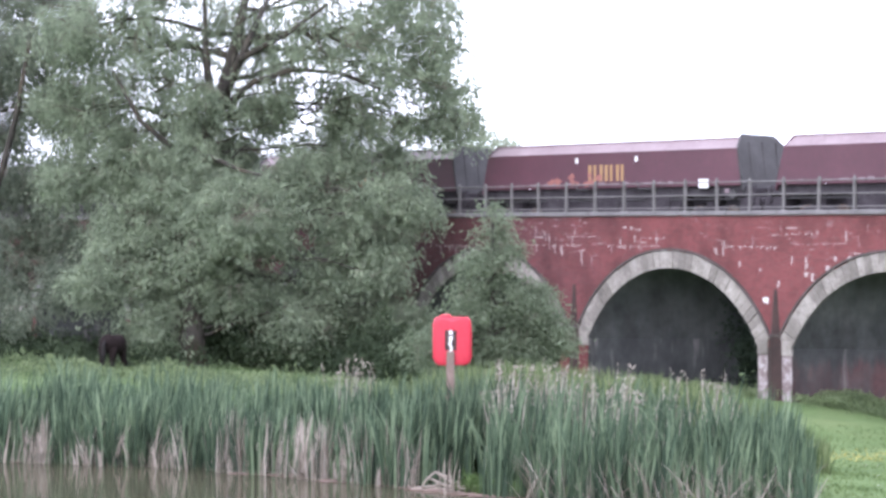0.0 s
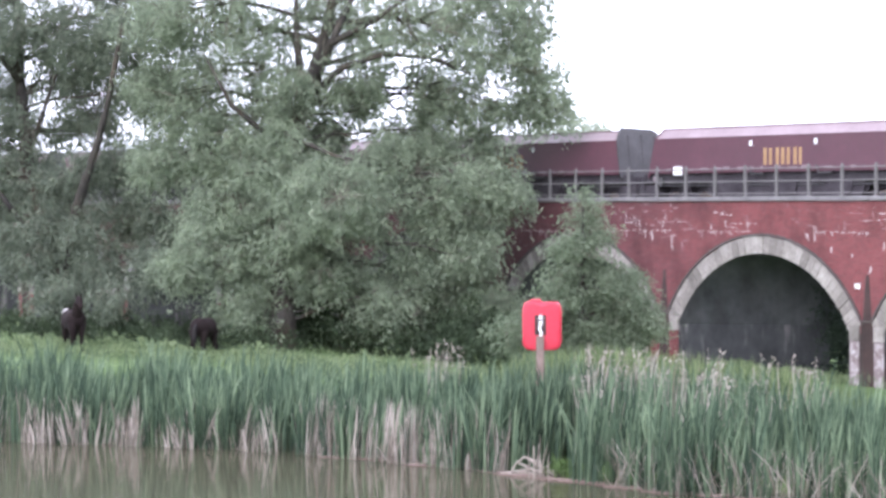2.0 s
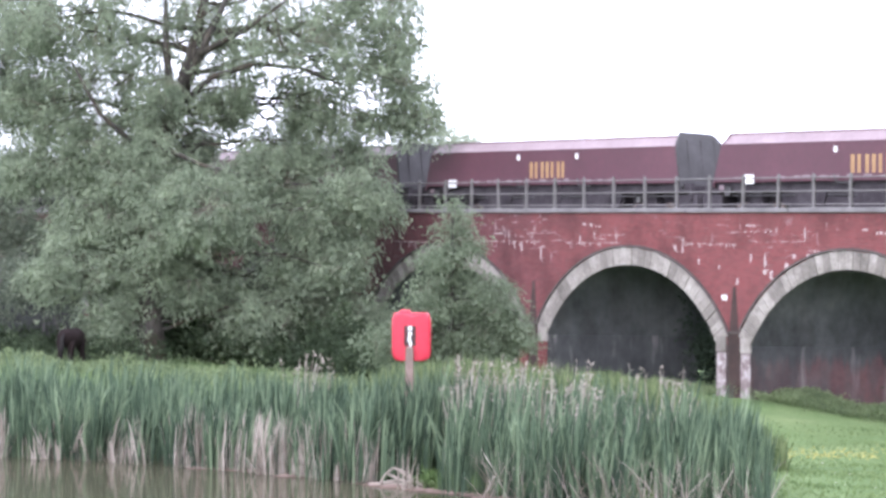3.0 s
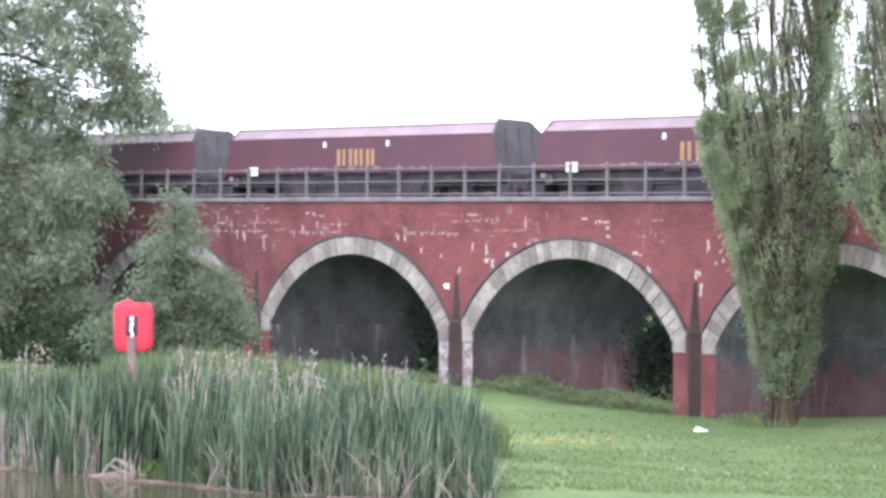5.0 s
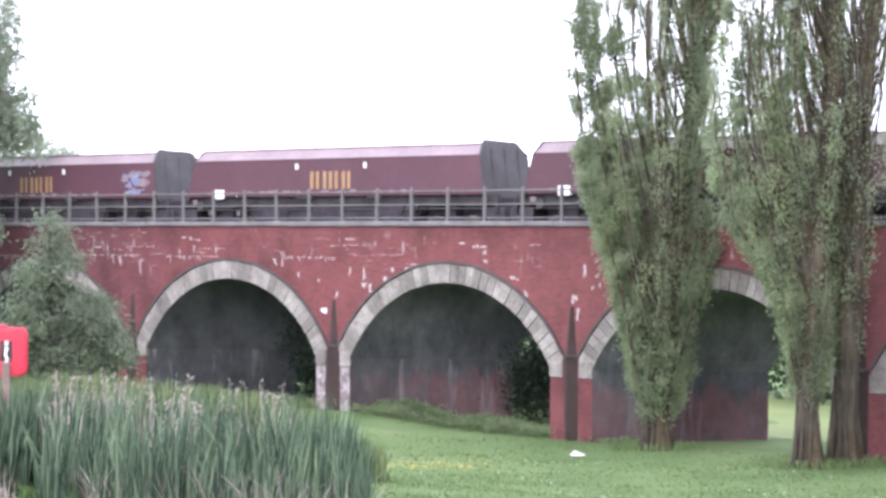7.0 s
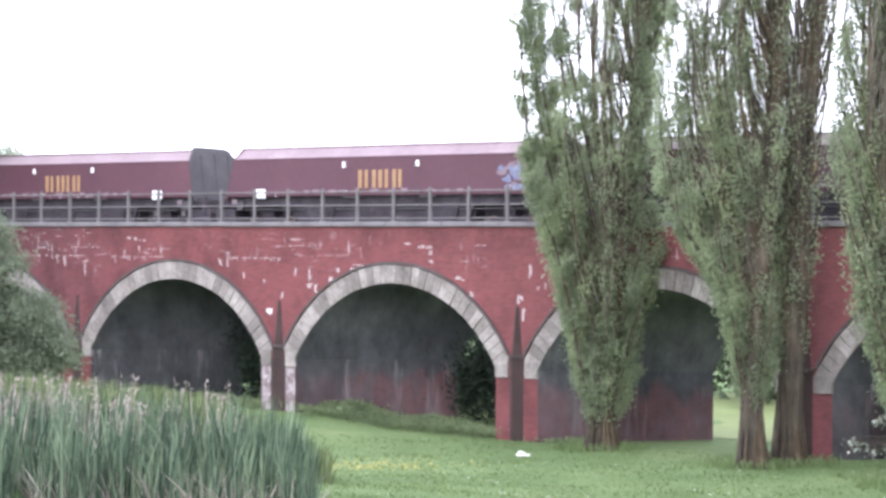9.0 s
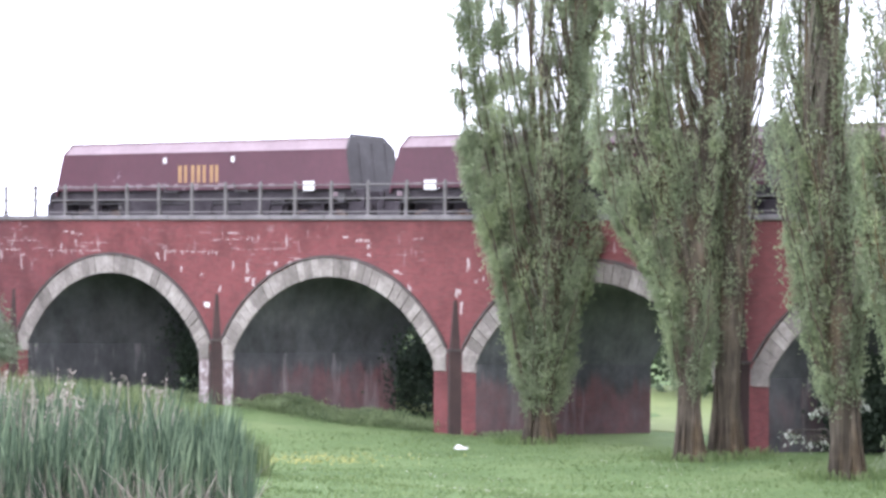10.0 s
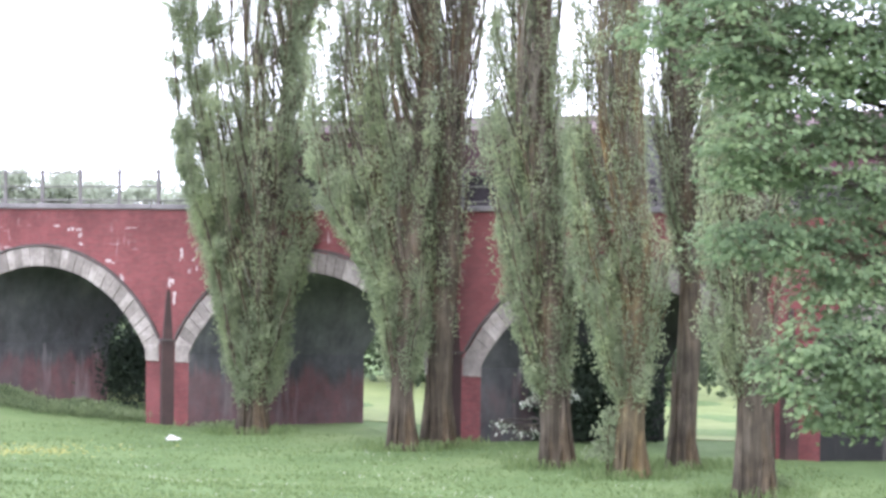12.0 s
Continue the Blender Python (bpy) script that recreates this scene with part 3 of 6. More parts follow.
LIME_THIRD = [(26.77, 6.22, 0.24, 0.12), (29.05, 6.8, 0.59, 0.06), (28.67, 5.07, 0.2, 0.19), (28.04, 5.64, 0.36, 0.16), (31.3, 5.94, 0.15, 0.46), (32.02, 6.07, 0.34, 0.11),
              (31.63, 5.34, 0.14, 0.15), (30.77, 4.95, 0.12, 0.39), (30.98, 4.42, 0.13, 0.48), (31.8, 5.73, 0.1, 0.11), (31.96, 5.45, 0.07, 0.21), (30.93, 4.97, 0.12, 0.21), (19.4, 4.88, 0.12, 0.29)]
# level joints from which a fringe of drips hangs: from, to, height, longest drip
LIME_FRINGES = [(4.4, 8.3, 6.27, 0.45), (9.9, 12.9, 6.25, 0.28), (16.6, 19.2, 6.27, 0.16), (-1.4, 1.0, 6.2, 0.5), (23.0, 24.6, 6.05, 0.12)]


def ragged(cx, cz, w, h, rng, n=16):
    """An uneven blot in the plane of the wall."""
    p = []
    for i in range(n):
        a = 2 * math.pi * i / n
        k = 0.5 * rng.uniform(0.45, 1.0) / max(abs(math.cos(a)), abs(math.sin(a)))
        p.append((cx + math.cos(a) * w * k, -0.004 - 0.0004 * rng.randrange(6), cz + math.sin(a) * h * k))
    return p, [tuple(range(n))]


def build_lime(via):
    rng = random.Random(77)
    part("lime_patch", Shape().add(*ragged(18.73, 4.26, 0.37, 0.27, rng)), WHITE, via, "white painted square on the brick")
    for rows in (LIME_FIRST, LIME_SECOND, LIME_THIRD):
        for cx, cz, w, h in rows:
            s = Shape()
            if w > 2.5 * h:
                # a smear along a joint: short broken dashes
                x = cx - w / 2
                while x < cx + w / 2:
                    d = rng.uniform(0.10, 0.32)
                    s.add(*ragged(x + d / 2, cz + rng.uniform(-0.3, 0.3) * h, d, h * rng.uniform(0.6, 1.4), rng, 10))
                    x += d * rng.uniform(0.7, 1.5)
            else:
                s.add(*ragged(cx, cz, w, h, rng))
                for i in range(2):
                    s.add(*ragged(cx + rng.uniform(-0.7, 0.7) * w, cz + rng.uniform(-0.6, 0.6) * h, w * 0.4, h * 0.4, rng, 8))
            part("lime_run", s, LIME, via, "pale lime leached out of the joints")
    for x0, x1, z, reach in LIME_FRINGES:
        s = Shape()
        x = x0
        while x < x1:
            d = rng.uniform(0.08, 0.30)
            s.add(*ragged(x, z + rng.uniform(-0.02, 0.02), d, rng.uniform(0.03, 0.06), rng, 8))
            if rng.random() < 0.45:
                ln = reach * rng.uniform(0.25, 1.0)
                s.add(*ragged(x, z - ln / 2, rng.uniform(0.04, 0.09), ln, rng, 10))
            x += d * rng.uniform(0.6, 1.6)
        part("lime_fringe", s, LIME, via, "fringe of lime drips under a joint")


def build_viaduct():
    via = thing("viaduct", VIADUCT, "weathered red brick railway viaduct with grey stone arch rings", "viaduct", kind="structure")
    rng = random.Random(5)
    # one voussoir, drawn from the middle of the arch; the pieces share it
    count = 35
    step = 2 * SWEEP / count
    stone = []
    for var in range(3):
        s = Shape()
        a, out = step / 2 * 0.965, RING + (0.02, -0.015, 0.0)[var]
        c = 0.015
        prof = [(math.sin(-a) * RADIUS, math.cos(a) * RADIUS), (math.sin(a) * RADIUS, math.cos(a) * RADIUS),
                (math.sin(a) * (RADIUS + out), math.cos(a) * (RADIUS + out)), (math.sin(-a) * (RADIUS + out), math.cos(a) * (RADIUS + out))]
        inner = [(x * 0.93, z + (c if i < 2 else -c)) for i, (x, z) in enumerate(prof)]
        y0 = -0.035 - 0.012 * var
        p = [(x, y0, z) for x, z in inner] + [(x, y0 + 0.02, z) for x, z in prof] + [(x, 0.35, z) for x, z in prof]
        s.add(p, [(0, 1, 2, 3)] + [(i, 4 + i, 4 + (i + 1) % 4, (i + 1) % 4) for i in range(4)] + [(4 + i, 8 + i, 8 + (i + 1) % 4, 4 + (i + 1) % 4) for i in range(4)])
        m = s.mesh("voussoir")
        m.materials.append(STONE)
        stone.append(m)
    for k in range(-10, 8):
        wall, vault = bay_wall(k)
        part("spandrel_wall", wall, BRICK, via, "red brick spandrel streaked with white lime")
        part("vault", vault, BRICK_DARK, via, "sooty brick vault, shade put into the colour of some bays")
        mid = arch_mid(k)
        ring = Shape()
        ring_m = RADIUS + RING
        # the hood: a thin dark course over the ring
        hp = [arch_point(mid, -SWEEP * 0.97 + 2 * SWEEP * 0.97 * i / 30, r) for r in (ring_m + 0.025, ring_m + 0.105) for i in range(31)]
        hv = [(x, y, z) for y in (-0.085, 0.05) for x, z in hp]
        hf = []
        for i in range(30):
            hf += [(i, i + 1, 31 + i + 1, 31 + i), (31 + i, 31 + i + 1, 93 + i + 1, 93 + i), (i + 1, i, 62 + i, 62 + i + 1)]
        ring.add(hv, hf)
        hood = part("hood_mould", ring, HOOD, via, "thin dark brick hood course")
        if -1 <= k <= 4:
            rg = new("arch_ring")
            rg.parent = via
            bed = Shape()
            bp = [arch_point(mid, -SWEEP + 2 * SWEEP * i / 30, r) for r in (RADIUS + 0.012, ring_m - 0.03) for i in range(31)]
            bed.add([(x, -0.006, z) for x, z in bp], [(i, i + 1, 31 + i + 1, 31 + i) for i in range(30)])
            joint = part("ring_joint", bed, HOOD, rg)
            for i in range(count):
                v = new("voussoir", stone[rng.randrange(3)])
                v.parent = rg
                v.matrix_basis = Matrix.Translation((mid, 0, CENTRE_Z)) @ Matrix.Rotation(-SWEEP + step * (i + 0.5), 4, "Y")
            tagged(rg, "grey stone arch ring of separate blocks")
        else:
            far = Shape()
            for i in range(count):
                a0, a1 = -SWEEP + step * (i + 0.02), -SWEEP + step * (i + 0.98)
                q = [arch_point(mid, a0, RADIUS), arch_point(mid, a1, RADIUS), arch_point(mid, a1, ring_m), arch_point(mid, a0, ring_m)]
                far.prism(q, -0.04, 0.2)
            part("arch_ring", far, STONE_FAR, via, "grey stone arch ring", kind="stuff")
    for k in range(-10, 9):
        x = pier_at(k)
        half = pier_half(k)
        washed = k == 1
        body = Shape()
        a, b = x - half, x + half
        plan = [(a, 0.0), (b, 0.0), (b + SKEW * DEPTH, DEPTH), (a + SKEW * DEPTH, DEPTH)]
        body.add([(px, py, z) for z in (-1.0, SPRING) for px, py in plan], [(3, 2, 1, 0), (4, 5, 6, 7)] + [(i, (i + 1) % 4, 4 + (i + 1) % 4, 4 + i) for i in range(4)])
        part("pier", body, BRICK_INNER, via, "grimy brick pier with pale drips, shade put into its colour")
        part("pier_face", Shape().box(x - half - 0.004, x + half + 0.004, -0.006, 0.03, -1.0, SPRING), BUTTRESS if washed else BRICK_PIER, via, "red brick pier face")
        # shoes under the ends of the rings
        for sgn in (-1, 1):
            a, b = (x - half - 0.02, x - 0.36) if sgn < 0 else (x + 0.36, x + half + 0.02)
            part("springer", Shape().box(a, b, -0.06, 0.4, SPRING - 0.28, SPRING + 0.30, 0.02), STONE, via, "grey stone springer block")
            if washed:
                part("limewash_coat", Shape().box(a + 0.03, b - 0.02, -0.03, 0.3, -0.5, SPRING - 0.29), LIMEWASH, via, "flaking white and grey paint on the pier")
        # pointed buttress between the rings, with a thin cap and a spire that dies into the wall
        b = Shape()
        w, o = 0.31, 0.26
        b.add([(x - w, 0, -0.6), (x, -o, -0.6), (x + w, 0, -0.6), (x - w, 0, 2.92), (x, -o, 2.92), (x + w, 0, 2.92)],
              [(0, 1, 4, 3), (1, 2, 5, 4), (3, 4, 5)])
        b.add([(x - 0.24, 0, 3.0), (x, -0.20, 3.0), (x + 0.24, 0, 3.0), (x - 0.07, 0, 4.68), (x + 0.01, -0.06, 4.68), (x + 0.09, 0, 4.68)],
              [(0, 1, 4, 3), (1, 2, 5, 4), (2, 1, 0), (3, 4, 5)])
        part("buttress", b, BUTTRESS, via, "dark pointed brick buttress")
        part("buttress_cap", Shape().add([(x - 0.42, 0.02, 2.92), (x, -0.36, 2.92), (x + 0.42, 0.02, 2.92), (x - 0.42, 0.02, 3.0), (x, -0.36, 3.0), (x + 0.42, 0.02, 3.0)],
                                         [(0, 1, 4, 3), (1, 2, 5, 4), (3, 4, 5), (2, 1, 0)]), HOOD, via, "dark stone cap")
    x0, x1 = pier_at(-10), pier_at(8)
    part("deck", Shape().box(x0, x1, 0.45, DEPTH - 0.45, 6.1, 6.62), BALLAST, via, "ballast bed on the deck")
    part("parapet_back", Shape().box(x0, x1, 0.42, 0.45, 6.5, WALL_TOP), BRICK_PIER, via)
    part("parapet_far", Shape().box(x0, x1, DEPTH - 0.45, DEPTH - 0.42, 6.5, WALL_TOP), BRICK_PIER, via)
    length, j = 1.77 * 1.5, 0
    x = x0
    cop = Shape().box(0, length - 0.012, -0.10, 0.50, 7.45, 7.63, 0.025).mesh("coping_stone")
    cop.materials.append(COPING)
    while x < x1 - length:
        c = new("coping_stone", cop)
        c.parent = via
        c.location = (x, 0, rng.uniform(-0.006, 0.006))
        x += length
    part("far_coping", Shape().box(x0, x1, DEPTH - 0.5, DEPTH + 0.1, 7.45, 7.63), COPING, via, "grey coping")
    build_lime(via)
    # the track
    for y in (TRACK - 0.72, TRACK + 0.72):
        part("rail", Shape().box(x0, x1, y - 0.035, y + 0.035, 6.80, 6.95), RAIL, via, "worn steel rail")
    sl = Shape()
    xx = x0
    while xx < x1:
        for yc in (TRACK,):
            sl.box(xx, xx + 0.26, yc - 1.2, yc + 1.2, 6.60, 6.80)
        xx += 0.7
    part("sleepers", sl, BALLAST, via, "concrete sleepers", kind="stuff")


def build_fence():
    fence = thing("fence", VIADUCT @ pose(0, 0.2, 7.63), "grey steel post-and-rail fence along the viaduct coping", "fence")
    post = Shape()
    post.box(-0.06, 0.06, -0.05, 0.05, 0.0, 1.18, 0.012)
    post.box(-0.10, 0.10, -0.09, 0.09, 0.0, 0.03)
    post.tube([(0, 0, 1.17), (0, 0, 1.22), (0, 0, 1.25)], [0.055, 0.05, 0.02], 6)
    pm = post.mesh("post")
    pm.materials.append(STEEL)
    rng = random.Random(8)
    for i in range(-46, 40):
        p = new("post", pm)
        p.parent = fence
        p.location = (1.77 * i, 0, 0)
        p.rotation_euler = (radians(rng.uniform(-0.8, 0.8)), radians(rng.uniform(-1.0, 1.0)), 0)
    for z, r in ((1.10, 0.027), (0.60, 0.027), (0.12, 0.027)):
        for i in range(-46, 40, 4):
            part("rail", Shape().tube([(1.77 * i, -0.02, z), (1.77 * (i + 4), -0.02, z)], [r, r], 8), STEEL, fence)
    for m, h in ((11.2, 0.52), (12.8, 0.5)):
        mark = thing("track_marker", VIADUCT @ pose(m, 1.2, 6.62), "short dark marker post beside the track", "marker post", "track markers")
        part("stake", Shape().box(-0.05, 0.05, -0.05, 0.05, 0, 1.0 + h, 0.01), UNDER, mark)
        part("plate", Shape().box(-0.12, 0.12, -0.075, -0.055, 0.75 + h, 1.0 + h, 0.008), STEEL, mark)


# ---- the train ----
# wagons are drawn at 16.05 m and built to SCALE of that
SCALE = 0.97746
WAGON, SPACE = 16.05, 18.05 * SCALE
TRACK = 2.169
RAIL_TOP = 6.95


def wagon_section(z_low=1.72):
    """Half width and height above the rail, from the lower sill up and over."""
    return [(-1.36, z_low), (-1.36, 3.16), (-1.0, 3.57), (1.0, 3.57), (1.36, 3.16), (1.36, z_low)]


def build_wagon():
    wag = thing("hopper_wagon", Matrix(), "dirty maroon bogie coal hopper wagon with an orange mark", "train wagon", "wagons of the train")
    # side shell: the ends lean inwards towards the top
    def lean(z):
        return 0.55 * (z - 1.72) / 1.75
    b = Shape()
    sec = wagon_section()
    p = [(lean(z), y, z) for y, z in sec] + [(WAGON - 0.25 * (z - 1.72) / 1.75, y, z) for y, z in sec]
    for face, roof, y, yt in (((0, 1, 7, 6), (1, 2, 8, 7), -1.375, -1.04), ((4, 5, 11, 10), (3, 4, 10, 9), 1.345, 1.0)):
        part("side_panel", Shape().add(p, [face]), MAROON, wag, "maroon painted hopper side")
        part("side_lip", Shape().box(0.42, WAGON - 0.15, y, y + 0.03, 3.11, 3.17), MAROON, wag)
        part("side_sill", Shape().box(0.05, WAGON - 0.05, y, y + 0.03, 1.70, 1.79), MAROON, wag)
        part("canopy_sheet", Shape().add(p, [roof]), CANOPY, wag, "maroon sloping top sheet, sky reflection put into its pale colour")
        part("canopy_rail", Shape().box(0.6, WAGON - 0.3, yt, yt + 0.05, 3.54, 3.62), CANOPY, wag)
    # load hollow under the open top
    h = Shape()
    h.add([(0.6, -1.0, 3.40), (WAGON - 0.3, -1.0, 3.40), (WAGON - 0.3, 1.0, 3.40), (0.6, 1.0, 3.40)], [(0, 1, 2, 3)])
    part("hopper_floor", h, UNDER, wag)
    for name, x, sgn in (("front_end", WAGON, 1), ("rear_end", 0.0, -1)):
        e = Shape()
        low = x - 0.0
        ring = [(-1.33, 1.55), (-1.37, 2.6), (-1.37, 3.18), (-1.06, 3.74), (0.7, 3.68), (1.36, 3.22), (1.33, 1.55), (0.6, 1.05), (-0.6, 1.05)]
        q = []
        for off in (0.0, 0.09):
            for y, z in ring:
                k = (z - 1.72) / 1.75
                xx = (WAGON - 0.25 * k + off) if sgn > 0 else (0.55 * k - off)
                q.append((xx, y * (1.0 if sgn > 0 else 0.985), z if sgn > 0 else min(z, 3.6)))
        n = len(ring)
        f = [tuple(range(n, 2 * n))] + [(i, (i + 1) % n, n + (i + 1) % n, n + i) for i in range(n)]
        e.add(q, f)
        for y in (-0.75, 0.0, 0.75):
            if sgn > 0:
                e.tube([(WAGON + 0.10, y, 1.3), (WAGON - 0.14, y, 3.4)], [0.05, 0.05], 5)
        part(name, e, ENDGREY if sgn > 0 else MAROON, wag, "grimy grey end sheet" if sgn > 0 else "maroon end sheet")
    # underframe, hopper doors, pipes
    u = Shape()
    u.box(-0.55, WAGON + 0.55, -1.18, -0.98, 1.30, 1.69, 0.02)
    u.box(-0.55, WAGON + 0.55, 0.98, 1.18, 1.30, 1.69, 0.02)
    u.box(-0.60, -0.45, -1.25, 1.25, 1.0, 1.6, 0.02)
    u.box(WAGON + 0.45, WAGON + 0.60, -1.25, 1.25, 1.0, 1.6, 0.02)
    part("underframe", u, UNDER, wag, "dark grimy underframe")
    part("centre_sill", Shape().box(-0.4, WAGON + 0.4, -0.3, 0.3, 0.75, 1.6, 0.03), UNDER, wag)
    part("hopper_trough", Shape().prism([(3.25, 1.75), (3.9, 0.42), (12.15, 0.42), (12.8, 1.75)], -1.12, 1.12), UNDER, wag, "dark sloping discharge trough")
    for x in (3.45, 12.4):
        part("brake_cylinder", Shape().tube([(x, -1.0, 1.05), (x + 0.05, 0.9, 1.05)], [0.2, 0.2], 10), UNDER, wag)
    part("brake_pipe", Shape().tube([(0.2, -1.15, 1.18), (WAGON - 0.2, -1.15, 1.18)], [0.035, 0.035], 6), ENDGREY, wag)
    for x in (-0.3, WAGON + 0.3):
        part("end_platform", Shape().box(x - 0.55, x + 0.55, -1.15, 1.15, 0.58, 1.22, 0.02), UNDER, wag)
    for x in (4.9, 8.0, 11.1):
        d = Shape()
        d.add([(x - 0.95, -1.2, 1.75), (x + 0.95, -1.2, 1.75), (x + 0.95, 1.2, 1.75), (x - 0.95, 1.2, 1.75),
               (x - 0.5, -1.16, 0.30), (x + 0.5, -1.16, 0.30), (x + 0.5, 1.16, 0.30), (x - 0.5, 1.16, 0.30)],
              [(0, 1, 5, 4), (1, 2, 6, 5), (2, 3, 7, 6), (3, 0, 4, 7), (4, 5, 6, 7)])
        part("discharge_hopper", d, UNDER, wag)
    for sgn, x in ((-1, -0.6), (1, WAGON + 0.6)):
        for y in (-0.87, 0.87):
            part("buffer", Shape().tube([(x, y, 1.05), (x + sgn * 0.28, y, 1.05), (x + sgn * 0.29, y, 1.05), (x + sgn * 0.33, y, 1.05)], [0.09, 0.09, 0.2, 0.2], 10), UNDER, wag)
        part("coupling", Shape().tube([(x, 0, 0.95), (x + sgn * 0.42, 0, 0.9)], [0.09, 0.07], 6), UNDER, wag)
    # bogies
    for bx in (1.95, WAGON - 1.95):
        g = Shape()
        for y in (-1.08, 0.98):
            g.prism([(bx - 1.35, 0.62), (bx - 1.0, 0.36), (bx - 0.45, 0.36), (bx - 0.3, 0.52), (bx + 0.3, 0.52), (bx + 0.45, 0.36), (bx + 1.0, 0.36), (bx + 1.35, 0.62), (bx + 0.5, 0.86), (bx - 0.5, 0.86)], y, y + 0.1)
        g.box(bx - 0.3, bx + 0.3, -1.0, 1.0, 0.55, 1.35, 0.03)
        g.box(bx - 1.5, bx + 1.5, -0.6, 0.6, 0.35, 1.3, 0.05)
        bog = part("bogie", g, UNDER, wag, "dark three-piece bogie")
        for wx in (bx - 0.92, bx + 0.92):
            w = Shape()
            for y in (-0.80, 0.68):
                w.tube([(wx, y, 0.46), (wx, y + 0.12, 0.46)], [0.46, 0.46], 20)
            w.tube([(wx, -1.0, 0.46), (wx, 1.0, 0.46)], [0.08, 0.08], 8)
            part("wheelset", w, RAIL, bog, "worn steel wheelset")
    # markings on the pond side; plain upright blocks stand for the operator's mark
    y = -1.372
    for x0, x1 in ((7.05, 7.24), (7.38, 7.54), (7.76, 7.94), (8.08, 8.26), (8.40, 8.56), (8.78, 8.96), (9.08, 9.24)):
        part("orange_mark", Shape().box(x0, x1, y, y + 0.01, 1.98, 2.66, 0.003), ORANGE, wag, "faded orange block marking")
    for x in (6.31, 10.03):
        part("white_tag", Shape().box(x - 0.08, x + 0.08, y - 0.01, y + 0.01, 2.76, 2.98, 0.003), WHITE, wag, "small white tag")
    for x in (6.75, 10.6):
        part("step_bracket", Shape().box(x - 0.35, x + 0.35, y - 0.10, y, 1.60, 1.66, 0.01).tube([(x - 0.35, y - 0.05, 1.63), (x - 0.5, y - 0.03, 1.95)], [0.03, 0.03], 5), ENDGREY, wag, "grey foot step")
    s = Shape()
    rng = random.Random(3)
    for i in range(16):
        x = 1.2 + i * 0.72 + rng.uniform(-0.2, 0.2)
        w = rng.uniform(0.15, 0.5)
        s.box(x, x + w, y, y + 0.006, 1.80, 1.80 + rng.uniform(0.05, 0.16))
    part("grime_scrawl", s, SCRIBBLE, wag, "pale scrawled marks along the sill", kind="stuff")
    part("placard", Shape().box(13.72, 14.28, y - 0.015, y + 0.01, 1.62, 1.98, 0.004), WHITE, wag, "plain white data panel")
    part("small_placard", Shape().box(15.2, 15.45, y - 0.015, y + 0.01, 1.40, 1.58, 0.004), SCRIBBLE, wag, "small pale panel")
    part("brake_wheel", Shape().tube([(15.55, -1.22, 1.35), (15.55, -1.30, 1.35)], [0.2, 0.2], 12), ENDGREY, wag, "grey hand brake wheel")
    return wag


def scrawl(wag, x0, x1, z0, z1, materials, seed, label, count=16, size=1.0):
    """Spray paint: a tangle of short strokes and filled blobs on the side sheet."""
    rng = random.Random(seed)
    for mat in materials:
        s = Shape()
        for i in range(count):
            x, z = rng.uniform(x0, x1), rng.uniform(z0, z1)
            n = rng.randrange(5, 9)
            r = rng.uniform(0.08, 0.2) * size
            yy = -1.374 - rng.uniform(0, 0.004)
            p = [(x + math.cos(6.283 * j / n) * r * rng.uniform(0.7, 1.7), yy, z + math.sin(6.283 * j / n) * r * rng.uniform(0.5, 1.0)) for j in range(n)]
            s.add(p, [tuple(range(n))])
        part("spray_paint", s, mat, wag, label, kind="stuff")


def build_train():
    first = build_wagon()
    train = [first] + [copy_thing(first, Matrix()) for i in range(8)]
    # some wagons run the other way round, with their panels at the rear
    for wagon in train[1:6]:
        for piece in wagon.children:
            kind = piece.name.split(".")[0]
            if kind in ("placard", "small_placard", "brake_wheel"):
                piece.matrix_basis = Matrix.Translation(((-12.14 if kind == "placard" else -14.9) * SCALE, 0, 0)) @ piece.matrix_basis
    scrawl(train[1], 14.0, 15.6, 1.85, 2.75, [BLUE, SCRIBBLE], 4, "blue and white spray paint")
    scrawl(train[6], 4.4, 7.9, 1.85, 2.35, [PINK], 9, "salmon spray paint")
    scrawl(train[0], 3.3, 3.7, 1.95, 2.45, [SCRIBBLE], 2, "pale scribble", 5, 0.4)
    scrawl(train[0], 0.6, 13.0, 1.74, 1.92, [SCRIBBLE], 12, "pale scribbles along the sill", 22, 0.6)
    tagged(train[0], "last maroon coal hopper wagon of the train, pale scribble on it")
    tagged(train[1], "maroon coal hopper wagon with blue and white spray paint")
    tagged(train[6], "maroon coal hopper wagon with salmon spray paint beside its mark")
    for data in {piece.data for wagon in train for piece in wagon.children_recursive if piece.type == "MESH"}:
        data.transform(Matrix.Scale(SCALE, 4))
    return train


# ---- pond edge ----


